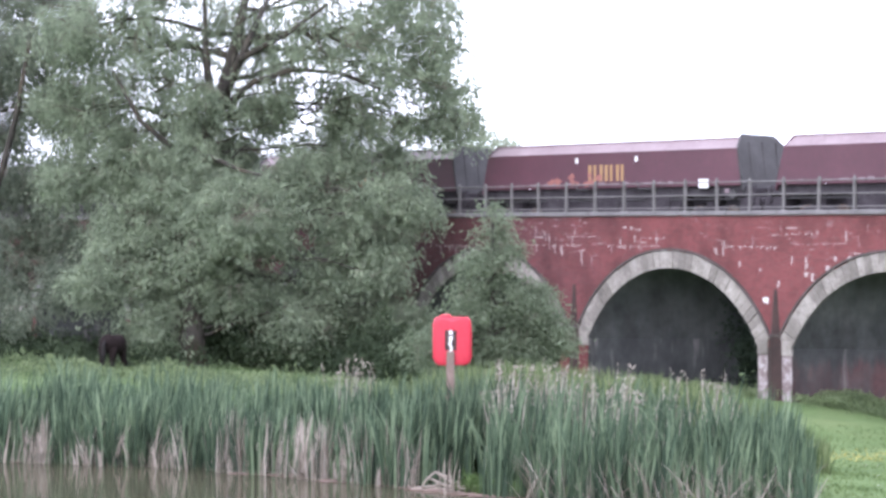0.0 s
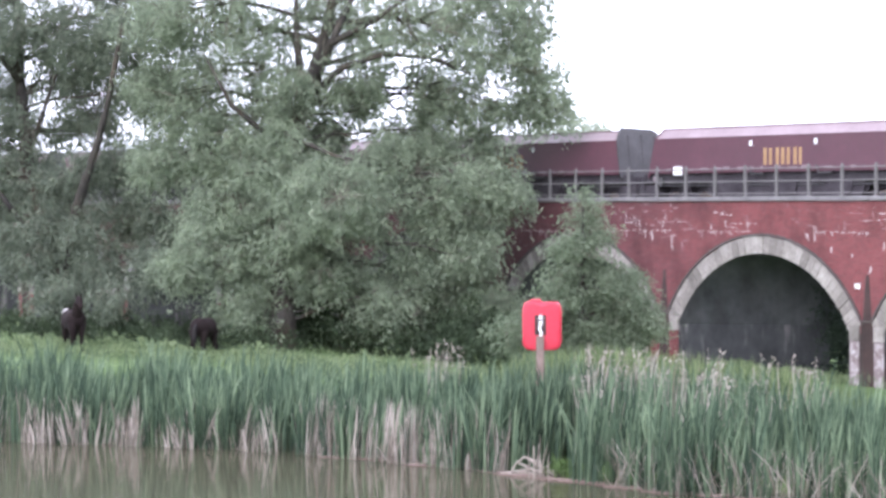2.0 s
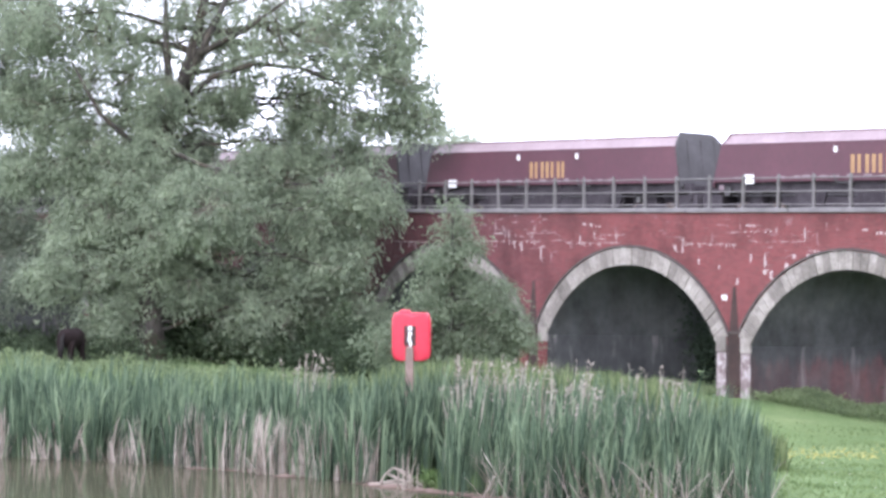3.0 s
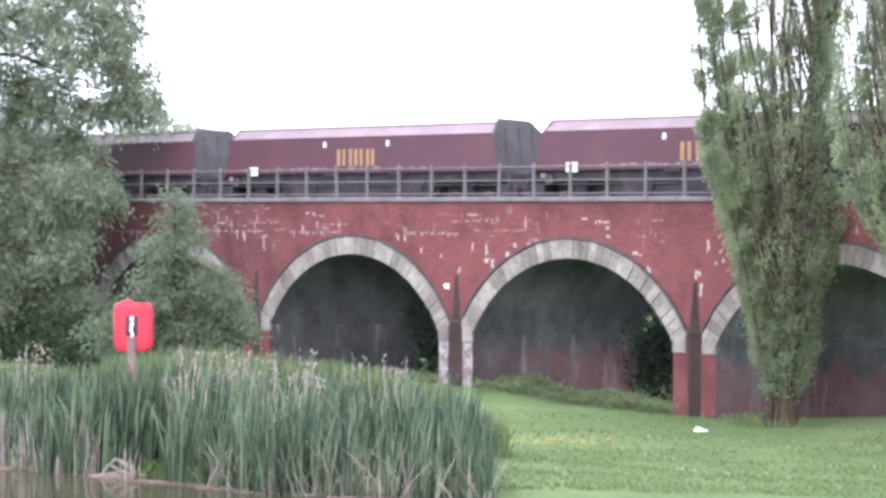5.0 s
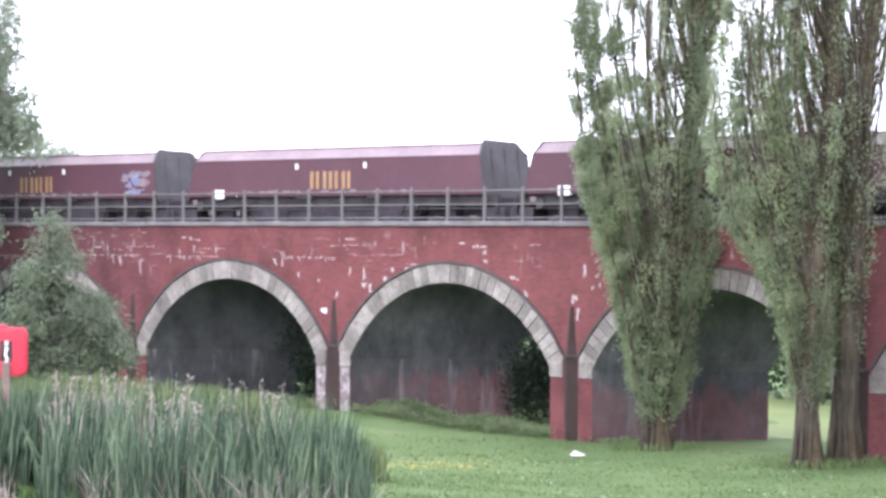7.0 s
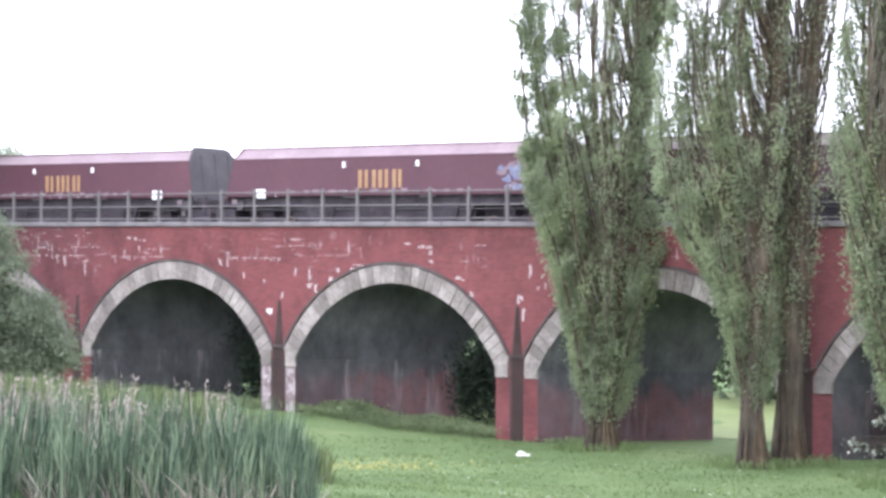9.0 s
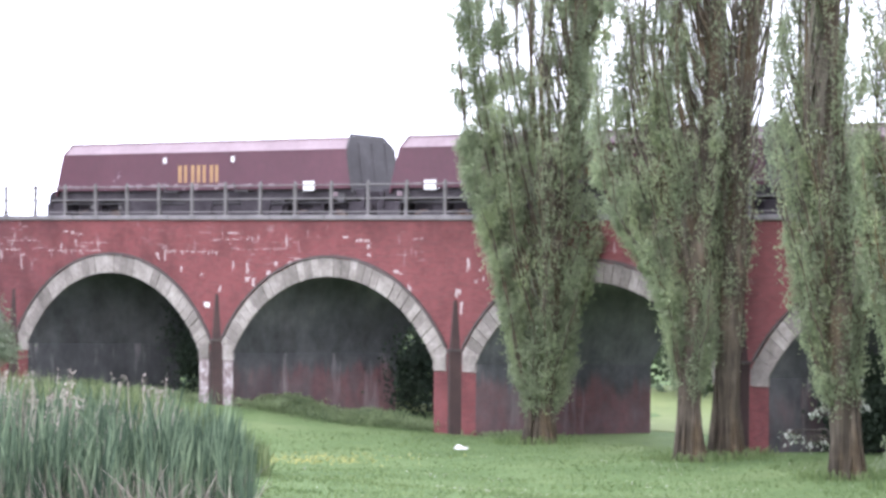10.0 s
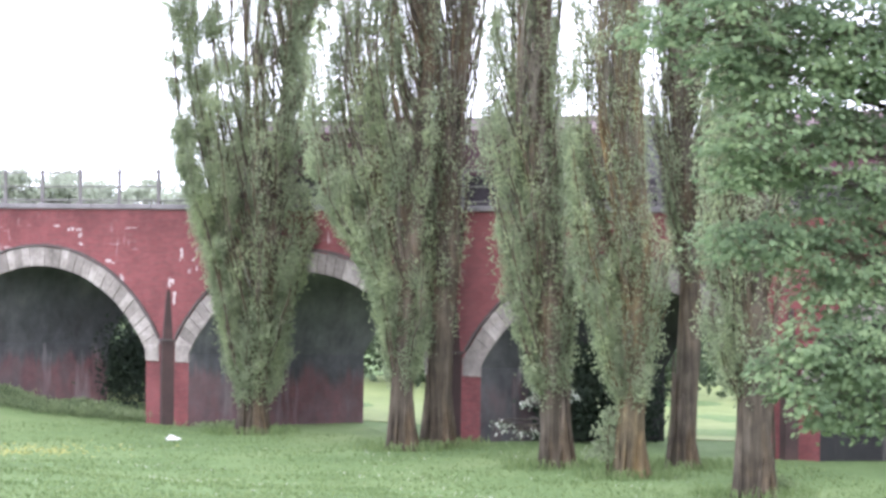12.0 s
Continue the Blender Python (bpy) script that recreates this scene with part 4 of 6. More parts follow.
def build_lifebuoy():
    z0 = float(land(-7.47, 59.5))
    buoy = thing("lifebuoy_housing", pose(-7.47, 59.5, z0, 0, 0, 4), "faded red plastic lifebuoy housing on a wooden post", "lifebuoy housing")
    lift = 3.55 - z0
    h = Shape()
    w, d, t = 0.47, 0.15, 1.14
    n = 40
    rows = [(0.0, 0.70), (0.02, 0.80), (0.06, 0.90), (0.12, 0.965), (0.20, 1.0), (0.6, 1.0), (0.96, 1.0), (1.04, 0.97), (1.09, 0.90), (1.12, 0.80)]
    ring = []
    for z, k in rows:
        for j in range(n):
            a = 2 * math.pi * j / n
            c, s = math.cos(a), math.sin(a)
            x = math.copysign(abs(c) ** 0.35, c) * w * k
            y = math.copysign(abs(s) ** 0.5, s) * d * (0.8 + 0.2 * k)
            top = 0.0
            if z > 1.05:
                u = x / w
                top = 0.035 * (1 if 0.12 < abs(u - 0.1) else -1.5)
            ring.append((x, y, lift + z + top))
    f = [(r * n + j, r * n + (j + 1) % n, (r + 1) * n + (j + 1) % n, (r + 1) * n + j) for r in range(len(rows) - 1) for j in range(n)]
    f += [tuple(range(n - 1, -1, -1)), tuple(range((len(rows) - 1) * n, len(rows) * n))]
    h.add(ring, f)
    shell = part("shell", h, RED, buoy, "faded red plastic shell", smooth=True)
    part("handle", Shape().tube([(-0.28, -0.02, lift + 1.13), (-0.26, -0.02, lift + 1.18), (-0.05, -0.02, lift + 1.18), (-0.03, -0.02, lift + 1.13)], [0.04, 0.045, 0.045, 0.04], 8), RED, buoy)
    # the shade inside the slot is a dark panel, slightly proud of the shell
    part("front_slot", Shape().box(-0.19, 0.13, -0.162, -0.10, lift + 0.34, lift + 0.86, 0.03), DARKSLOT, shell, "dark panel standing in for the shaded slot")
    part("notice", Shape().box(-0.07, 0.02, -0.175, -0.16, lift + 0.62, lift + 0.84, 0.006), WHITE, shell, "small white notice")
    part("notice_bar", Shape().box(-0.06, 0.01, -0.180, -0.172, lift + 0.70, lift + 0.74), DARKSLOT, shell)
    part("rope", Shape().tube([(-0.03, -0.17, lift + 0.62), (-0.05, -0.19, lift + 0.5), (0.0, -0.19, lift + 0.42), (-0.04, -0.18, lift + 0.3)], [0.03, 0.035, 0.035, 0.03], 7), WHITE, shell, "pale coiled rope")
    part("post", Shape().box(-0.13, 0.06, -0.30, -0.16, -0.5, lift + 0.34, 0.015), POSTWOOD, buoy, "weathered square wooden post")


def reed_roots(rng, n, deep, x0=-45.0, x1=0.95):
    x = rng.uniform(x0, x1, n)
    edge = shore(x)
    y = edge - 0.25 + deep(x) * rng.uniform(0, 1, n) ** 1.15
    return x, y


def build_reeds():
    rng = np.random.default_rng(11)

    def deep(x):
        return np.interp(x, [-45, -20, -10, -4, -0.2, 0.95], [7.0, 6.0, 8.0, 9.5, 8.5, 4.0])
    n = 30000
    x, y = reed_roots(rng, n, deep)
    x[:1000], y[:1000] = rng.normal(-7.5, 0.8, 1000), rng.uniform(56.8, 59.1, 1000)
    clump = np.sin(x * 2.1 + y) + np.sin(x * 0.83 - y * 1.7) + np.sin(x * 5.1)
    keep = (rng.uniform(-2.6, 2.0, n) < clump) & ~((np.abs(x + 7.2) < 0.95) & (y < 56.3))
    x, y, clump = x[keep], y[keep], clump[keep]
    n = len(x)
    root = np.stack([x, y, np.maximum(land(x, y), POND_LEVEL - 0.15)], 1)
    tall = rng.uniform(0.9, 1.95, n) + 0.14 * clump
    tall *= np.interp(x, [-30, -18, -11, -8, -3, 1.8], [1.12, 1.06, 0.94, 1.14, 1.16, 1.05])
    lean = rng.normal(0, 0.095, (n, 2)) * rng.choice([1, 1, 1, 2.6], (n, 1)) + [0.05, 0.0]
    # the end of the bed stands in one soft edge over the lawn
    lean[:, 0] = np.where(x > -0.6, np.clip(lean[:, 0], -0.3, 0.16), lean[:, 0])
    tall *= np.interp(x, [0.1, 0.95], [1.0, 0.86])
    tip = root + np.stack([lean[:, 0] * tall, lean[:, 1] * tall, tall], 1)
    solo("reed_bed", blade_mesh("reed_bed", root, tip, 0.054, rng.uniform(0.3, 1.0, (n, 1)), rng), REED, Matrix(),
         "dense blue-green reeds standing along the pond edge", "reeds", "stuff")
    # tall light grass and nettles on the bank behind the reeds
    n = 10000
    x = rng.uniform(-9.0, 1.6, n)
    y = rng.uniform(62.5, 68.5, n)
    q = np.stack([x, y, land(x, y)], 1)
    tall = rng.uniform(0.62, 1.02, n) * np.interp(x, [-9, -7, -4.7, -1.8, 0, 1.6], [2.1, 2.55, 2.4, 2.15, 1.75, 0.8]) + 0.10 * np.sin(x * 3.1 + y * 1.7)
    tip = q + np.stack([rng.normal(0, 0.16, n) * tall, rng.normal(0, 0.16, n) * tall, tall], 1)
    solo("bank_grass", blade_mesh("bank_grass", q, tip, 0.040, 0.7, rng), BANK, Matrix(), "tall light green grass on the bank behind the reeds", "grass", "stuff")
    # dead straw stalks: leaning in sheaves at the water, and plumed heads at the back
    g = 150
    heart = rng.uniform(-34, -8.5, 60)
    gx = np.concatenate([rng.choice(heart, 100) + rng.normal(0, 0.16, 100), rng.uniform(-26, -7, 50)])
    gy = shore(gx) + rng.uniform(-0.35, 0.15, g)
    gh = rng.uniform(0.45, 1.45, g)
    gl = rng.normal(0, 0.13, (g, 2)) * rng.choice([1, 1, 1, 3.2], (g, 1))
    per = 7
    root = np.repeat(np.stack([gx, gy, np.full(g, POND_LEVEL - 0.1)], 1), per, 0) + rng.normal(0, 0.10, (g * per, 3)) * [1, 1, 0.2]
    h = np.repeat(gh, per) * rng.uniform(0.5, 1.15, g * per)
    ln = np.repeat(gl, per, 0) + rng.normal(0, 0.06, (g * per, 2))
    tip = root + np.stack([ln[:, 0] * h, ln[:, 1] * h, h], 1)
    r2n = 230
    bx = rng.choice([-6.3, -5.9, -5.4, -5.0, -4.4, -3.7, -10.7, -3.1, -2.4, -1.2], r2n) + rng.normal(0, 0.24, r2n)
    by = shore(bx) + rng.uniform(2.5, 7.5, r2n)
    r2 = np.stack([bx, by, land(bx, by)], 1)
    h2 = rng.uniform(1.4, 2.6, r2n)
    t2 = r2 + np.stack([rng.normal(0.05, 0.08, r2n) * h2, rng.normal(0, 0.1, r2n) * h2, h2], 1)
    r3n = 330
    cx = rng.uniform(-5.2, 0.9, r3n)
    cy = shore(cx) + rng.uniform(-0.5, 1.2, r3n)
    r3 = np.stack([cx, cy, np.maximum(land(cx, cy), POND_LEVEL)], 1)
    h3 = rng.uniform(0.35, 1.25, r3n)
    t3 = r3 + np.stack([rng.normal(0.1, 0.45, r3n) * h3, rng.normal(-0.2, 0.3, r3n) * h3, h3], 1)
    # last year's stalks still standing among the green ones
    r4n = 340
    dx = rng.choice(rng.uniform(-13.5, -7.9, 26), r4n) + rng.normal(0, 0.13, r4n)
    dy = shore(dx) + rng.uniform(-0.2, 0.5, r4n)
    r4 = np.stack([dx, dy, np.maximum(land(dx, dy), POND_LEVEL - 0.1)], 1)
    h4 = rng.uniform(0.7, 1.75, r4n)
    t4 = r4 + np.stack([rng.normal(0.02, 0.10, r4n) * h4, rng.normal(0, 0.08, r4n) * h4, h4], 1)
    wide = np.concatenate([np.full(len(root), 0.034), np.full(r2n, 0.034), np.full(r3n, 0.02), np.full(r4n, 0.032)])
    root, tip = np.concatenate([root, r2, r3, r4]), np.concatenate([tip, t2, t3, t4])
    solo("dead_reed_stalks", blade_mesh("dead_reed_stalks", root, tip, wide, 0.4, rng), STRAW, Matrix(),
         "pale dead reed stalks leaning at the waterline", "dead reeds", "stuff")
    # feathery heads on the tall dead stalks
    k = rng.integers(0, r2n, 1500)
    at = t2[k] - (t2[k] - r2[k]) * rng.uniform(0.0, 0.16, 1500)[:, None]
    solo("reed_plumes", leaf_mesh("reed_plumes", at, rng.normal(0, 0.5, (1500, 3)) + [0.2, 0, 0.6], 0.13, 0.035, rng), STRAW, Matrix(),
         "feathery straw-coloured reed plumes", "dead reeds", "stuff")
    # floating rim of broken stems, and a bent heap of dead stalks
    s = Shape()
    pr = random.Random(6)
    for i in range(210):
        x = pr.uniform(-13, 0.5) if i < 190 else pr.uniform(-40, -13)
        y = float(shore(x)) - pr.uniform(-0.2, 0.55) * (0.6 + 0.4 * math.sin(x * 2.3))
        a, ln = pr.uniform(-0.5, 0.3), pr.uniform(0.2, 0.7)
        s.tube([(x, y, POND_LEVEL + 0.012), (x + math.cos(a) * ln, y + math.sin(a) * ln * 0.6, POND_LEVEL + 0.03)], [0.012, 0.008], 4)
    solo("floating_stems", s, POSTWOOD, Matrix(), "broken straw stems floating along the reed edge", "dead reeds", "stuff")
    heap = thing("dead_branch", pose(-7.25, 55.7, POND_LEVEL), "bleached dead branch arching out of the water", "branch")
    for k, pts in enumerate(([(-0.55, 0, -0.1), (-0.35, 0, 0.25), (-0.15, 0, 0.42), (0.2, 0, 0.3), (0.45, 0, -0.05)], [(-0.5, 0.1, 0.05), (-0.1, 0.1, 0.12), (0.5, 0.1, 0.1)],
                             [(-0.3, 0.05, 0.28), (0.1, 0.0, 0.1), (0.55, 0.1, 0.02)], [(-0.1, 0, 0.4), (0.25, -0.05, 0.18), (0.4, 0, 0.2)], [(-0.7, 0.1, 0.02), (-0.2, 0.1, 0.06), (0.3, 0, 0.0)])):
        part("stick", Shape().tube(pts, [0.03, 0.028, 0.024, 0.02, 0.015][:len(pts)], 6), STRAW, heap)
    bottle = thing("floating_bottle", pose(-13.1, 60.35, POND_LEVEL + 0.04, 0, 0, 25), "white plastic bottle floating at the reed edge", "litter")
    part("body", Shape().tube([(-0.10, 0, 0), (-0.09, 0, 0.0), (0.06, 0, 0.02), (0.10, 0, 0.04), (0.12, 0, 0.045)], [0.02, 0.06, 0.06, 0.03, 0.02], 10), LITTER, bottle)
    part("cap", Shape().tube([(0.12, 0, 0.045), (0.15, 0, 0.05)], [0.025, 0.025], 8), LITTER, bottle)
    # a bright leafy weed at the water in front
    w = rng.normal(0, 0.16, (160, 3)) * [1, 1, 0.8] + [0, 0, 0.22]
    weed = thing("water_weed", pose(-6.45, 55.1, POND_LEVEL - 0.05), "bright green leafy waterside plant", "plant")
    part("leaves", leaf_mesh("leaves", w, rng.normal(0, 0.5, (160, 3)) + [0, 0, 1], 0.16, 0.05, rng), NETTLE, weed)

# ---- trees ----


def curve_points(a, b, sag, n, rng):
    a, b = np.array(a, float), np.array(b, float)
    t = np.linspace(0, 1, n)[:, None]
    p = a + (b - a) * t
    p[:, 2] += sag * np.sin(np.pi * t[:, 0]) * np.linalg.norm(b - a)
    p[1:-1] += rng.normal(0, 0.03 * np.linalg.norm(b - a), (n - 2, 3))
    return p


def broad_tree(name, stem, girth, lobes, clumps, per, leaf, droop, bark, green, label, category, seed, spread=0.55, deep=1.0, group="", boughs=(), high=(0.42, 0.65)):
    """A tree whose limbs reach from its stem to the masses of its crown, each mass made of twigs with sprays of leaves."""
    rng = np.random.default_rng(seed)
    pr = random.Random(seed)
    base = np.array(stem[0], float)
    base[2] = float(land(base[0], base[1])) - 0.15
    at = Matrix.Translation(base)
    tree = thing(name, at, label, category, group)
    stem = np.array([base] + [list(p) for p in stem[1:]]) - base
    s = Shape()
    rad = [girth * (1.0 - 0.75 * i / (len(stem) - 1)) for i in range(len(stem))]
    rad[0] *= 1.35
    s.tube(stem, rad, 10, 0.25, pr)
    for thick, line in boughs:
        pts = np.array(line, float) - base
        s.tube(pts, [thick * (1 - 0.7 * i / (len(pts) - 1)) for i in range(len(pts))], 7, 0.15, pr)
    seg = np.linspace(0, 1, 40)
    fine = np.stack([np.interp(seg * (len(stem) - 1), range(len(stem)), stem[:, k]) for k in range(3)], 1)
    twigs, pos, way = Shape(), [], []
    vol = np.array([lb[3] ** 2 * (1.0 if droop < 0.4 else high[0] if lb[2] > 12.6 else high[1] if lb[2] > 10.8 else 0.75 if lb[2] > 8.5 else 1.0 if lb[2] > 2 else 0.8) for lb in lobes])
    share = np.maximum(3, (clumps * vol / vol.sum()).astype(int))
    for (x, y, z, r), many in zip(lobes, share):
        c = np.array([x, y + rng.uniform(-1, 1) * r * 0.5 * deep, z]) - base
        below = fine[fine[:, 2] < c[2] + 0.3 * r]
        if len(below) == 0:
            below = fine[:3]
        cost = np.linalg.norm(below - c, axis=1) + 0.25 * np.abs(c[2] - below[:, 2])
        root = below[np.argmin(cost)]
        limb = curve_points(root, c, 0.10, 7, rng)
        lr = max(0.05, min(girth * 0.42, r * 0.055))
        s.tube(limb, [lr * (1 - 0.75 * i / 6) for i in range(7)], 7, 0.15, pr)
        subs = [limb[3:]]
        for q in range(4):
            d = rng.normal(size=3)
            d /= np.linalg.norm(d)
            e = c + d * r * rng.uniform(0.5, 0.9) * [1, deep, 0.9]
            sub = curve_points(limb[rng.integers(3, 6)], e, 0.08, 6, rng)
            s.tube(sub, [lr * 0.45 * (1 - 0.7 * i / 5) for i in range(6)], 5)
            subs.append(sub)
        nodes = np.concatenate(subs)
        few = max(4, int(4 + 3.2 * r))
        d = rng.normal(size=(few, 3)) * [1, 1, 0.9]
        d /= np.linalg.norm(d, axis=1, keepdims=True)
        puff = c + d * (r * rng.uniform(0.35, 0.8, few))[:, None] * [1, deep, 0.92]
        size = r * rng.uniform(0.22, 0.42, few) + 0.1
        which = rng.integers(0, few, many)
        d = rng.normal(size=(many, 3))
        d /= np.linalg.norm(d, axis=1, keepdims=True)
        d[:, 2] = np.where(d[:, 2] < -0.3, -d[:, 2], d[:, 2])
        cl = puff[which] + d * (size[which] * rng.uniform(0.1, 1.05, many) ** 0.45)[:, None] * [1.15, 1.15, 0.8]
        loose = rng.uniform(0, 1, many) < 0.58
        cl[loose] = (c + d * (r * rng.uniform(0.05, 1.12, many) ** 0.45)[:, None] * [1.05, deep, 0.95])[loose]
        for p in cl:
            near = nodes[np.argmin(np.linalg.norm(nodes - p, axis=1) + rng.uniform(0, 0.5))]
            mid = (near + p) / 2 + [0, 0, 0.12]
            end = p - np.array([0, 0, droop * 0.45])
            twigs.tube([near, mid, end], [0.022, 0.015, 0.006], 3)
            k = int(per * rng.uniform(0.5, 1.4))
            off = rng.normal(0, 1, (k, 3)) * [spread * 0.8, spread * 0.8, spread * 0.5]
            if droop > 0.4:
                # sprays that hang from the twig in a few uneven strands
                hang = rng.integers(0, 4, k)
                foot = rng.normal(0, spread, (4, 2))
                reach = rng.uniform(0.35, 1.45, 4)
                u = rng.uniform(0, 1, k)
                off = np.stack([foot[hang, 0] * (0.35 + 0.65 * np.sqrt(u)), foot[hang, 1] * (0.35 + 0.65 * np.sqrt(u)), 0.15 - reach[hang] * u ** 1.3], 1) + rng.normal(0, spread * 0.32, (k, 3))
            else:
                off[:, 2] -= np.linalg.norm(off[:, :2], axis=1) * droop * rng.uniform(0.3, 1.1, k)
            pos.append(p + off)
            out = off * [1, 1, 0.4] + rng.normal(0, 0.45, (k, 3))
            out[:, 2] -= 0.35 + droop * 0.7
            way.append(out)
    part("trunk", s, bark, tree, "dark rough trunk and limbs", smooth=True)
    crown = part("crown", leaf_mesh("crown", np.concatenate(pos), np.concatenate(way), leaf[0], leaf[1], rng), green, tree, kind="stuff")
    part("twig_growth", twigs, TWIG, tree, kind="stuff")
    return tree


def poplar(stem, girth, crown, top, leaves, seed, bark, label):
    """A tall narrow poplar: stout stems rise steeply beside the trunk, and plumes of small leaves stand round them,
    some rich, some thin, so that stems and bare shoots show between.
    crown: rows of height, and how far the leaves reach to the two sides (x)."""
    rng = np.random.default_rng(seed)
    pr = random.Random(seed)
    base = np.array(stem[0], float)
    base[2] = float(land(base[0], base[1])) - 0.1
    tree = thing("poplar_tree", Matrix.Translation(base), label, "tree", "row of poplars before the viaduct")
    stem = np.array([base] + [list(p) for p in stem[1:]]) - base
    last = stem[-1] + (stem[-1] - stem[-2]) / np.linalg.norm(stem[-1] - stem[-2]) * (top - stem[-1][2])
    stem = np.vstack([stem, last])
    hgt = stem[:, 2]
    crown = np.array(crown)
    ch, cl, cr = crown[:, 0], crown[:, 1] - base[0], crown[:, 2] - base[0]

    def mid(z):
        return np.array([np.interp(z, hgt, stem[:, 0]), np.interp(z, hgt, stem[:, 1]), z])

    def reach(z):
        return np.interp(z, ch, cl), np.interp(z, ch, cr)
    s = Shape()
    zs = np.concatenate([[0.0, 0.25, 0.7], np.linspace(1.6, top, 18)])
    rr = [girth * 1.15, girth * 1.03, girth * 0.97] + [girth * (0.96 - 0.84 * (z / top) ** 1.5) for z in zs[3:]]
    s.tube([mid(z) + rng.normal(0, 0.02, 3) for z in zs], rr, 14, 0.26, pr)
    # uneven root ribs: a few strong ones that run out over the ground, weak ones between
    for i in range(11):
        a = i * 0.571 + rng.uniform(-0.22, 0.22)
        d = np.array([math.cos(a), math.sin(a), 0])
        w = rng.uniform(0.45, 0.85) if i % 3 else rng.uniform(1.1, 1.55)
        up = rng.uniform(1.6, 3.4)
        side = np.array([-d[1], d[0], 0]) * girth * rng.normal(0, 0.12)
        s.tube([d * girth * (1.15 + 0.5 * w) + [0, 0, -0.18], d * girth * 1.16 + side + [0, 0, 0.28], d * girth * 0.9 - side + [0, 0, up * 0.5], d * girth * 0.74 + [0, 0, up]],
               [girth * 0.15 * w, girth * 0.22 * w, girth * 0.19 * w, girth * 0.10], 6, 0.15, pr)
    low = ch[0]
    span = min(top, ch[-1]) - low
    # stout stems that leave the trunk low and rise nearly upright
    stems = []
    for i in range(9):
        u = -0.62 + 1.24 * (i + rng.uniform(0.1, 0.9)) / 9
        z0 = rng.uniform(max(0.9, low - 0.4), low + 3.2)
        z1 = rng.uniform(0.62, 0.98) * top
        pts = []
        for t in np.linspace(0, 1, 9):
            z = z0 + (z1 - z0) * t
            a, b = reach(min(z, ch[-1]))
            c = mid(z)
            goal = (a + b) / 2 + u * (b - a) / 2
            f = (1 - (1 - t) ** 2.2) * 0.85
            pts.append(np.array([c[0] + (goal - c[0]) * f, c[1] - 0.42 * f * (1 if i % 3 else -1), z]) + rng.normal(0, 0.03, 3))
        thick = girth * rng.uniform(0.13, 0.25)
        s.tube(pts, [thick * (1 - 0.8 * t) + 0.012 for t in np.linspace(0, 1, 9)], 6)
        stems.append(np.array(pts))
    pos, way = [], []
    twigs = Shape()
    branches = 150
    plumes = np.linspace(-0.94, 0.94, 7) + rng.normal(0, 0.07, 7)
    rich = np.clip(rng.normal(1.0, 0.30, 7) - 0.35 * plumes, 0.45, 1.6)
    rich[:2] = np.maximum(rich[:2], 1.0)
    level = np.linspace(low + 0.4, low + span, 60)
    mass = np.cumsum(np.interp(level, ch, cr - cl) ** 0.7)
    mass = (mass - mass[0]) / (mass[-1] - mass[0])
    for b in range(branches):
        z1 = float(np.interp((b + rng.uniform(0, 1)) / branches, mass, level))
        ln = min(rng.uniform(2.2, 5.2), z1 * 0.8)
        lo, hi = reach(z1)
        half, mx = (hi - lo) / 2, (hi + lo) / 2
        which = rng.integers(0, 7)
        u = float(np.clip(plumes[which] + rng.normal(0, 0.09), -1, 1))
        v = rng.uniform(-1, 1) * math.sqrt(1 - u * u)
        a = math.atan2(v, u)
        end = np.array([mx + u * (half + (0.1 if z1 > 8 else 0)), v * half * 0.8, z1])
        cling = b % 12 == 0
        if abs(end[0] - mid(z1)[0]) < 0.45 and z1 > 4.5 and rng.uniform(0, 1) < 0.85:
            end[1] = abs(end[1]) + 0.15
        if cling:
            end = mid(z1) + np.array([rng.normal(0, 0.28), -abs(rng.normal(0, 0.45)), 0])
        away = np.linalg.norm((end - mid(z1))[:2])
        z0 = max(0.6, low - 0.5, z1 - max(ln, 2.9 * away))
        z0 = min(z0, z1 - 0.5)
        root = mid(z0)
        p = []
        for t in np.linspace(0, 1, 8):
            f = 1 - (1 - t) ** 1.5
            q = root + (end - root) * [f, f, t]
            core = mid(q[2])[0]
            ql, qh = reach(q[2])
            q[0] = min(max(q[0], min(ql + 0.15, core - 0.1)), max(qh - 0.15, core + 0.1))
            p.append(q + rng.normal(0, 0.035, 3))
        p = np.array(p)
        s.tube(p, [girth * 0.10 * (1 - 0.85 * i / 7) + 0.008 for i in range(8)], 5)
        d = np.array([math.cos(a), math.sin(a), 0])
        shoots = 11
        per = max(3, int(leaves * 1.08 / branches / shoots))
        # leaves keep to the low crown and the outer plumes; the heart stays open higher up
        full = 1.0 if z1 < 3.6 else rich[which] * (0.5 if abs(u) < 0.5 and end[1] < 0.1 else 1.0)
        for k in range(shoots):
            t = 1.12 - 0.92 * rng.uniform(0, 1)
            q = np.array([np.interp(t * 7, range(8), p[:, i]) for i in range(3)])
            e = q + np.array([rng.normal(0, 0.08 + 0.07 * half), rng.normal(0, 0.18), rng.uniform(0.15, 0.75)])
            lo, hi = reach(e[2])
            ease = 0.25 if e[2] < 8 else rng.uniform(0.05, 0.35)
            if e[2] < low or not (cling or lo - ease < e[0] < hi + ease):
                continue
            twigs.tube([q, e], [0.015, 0.005], 3)
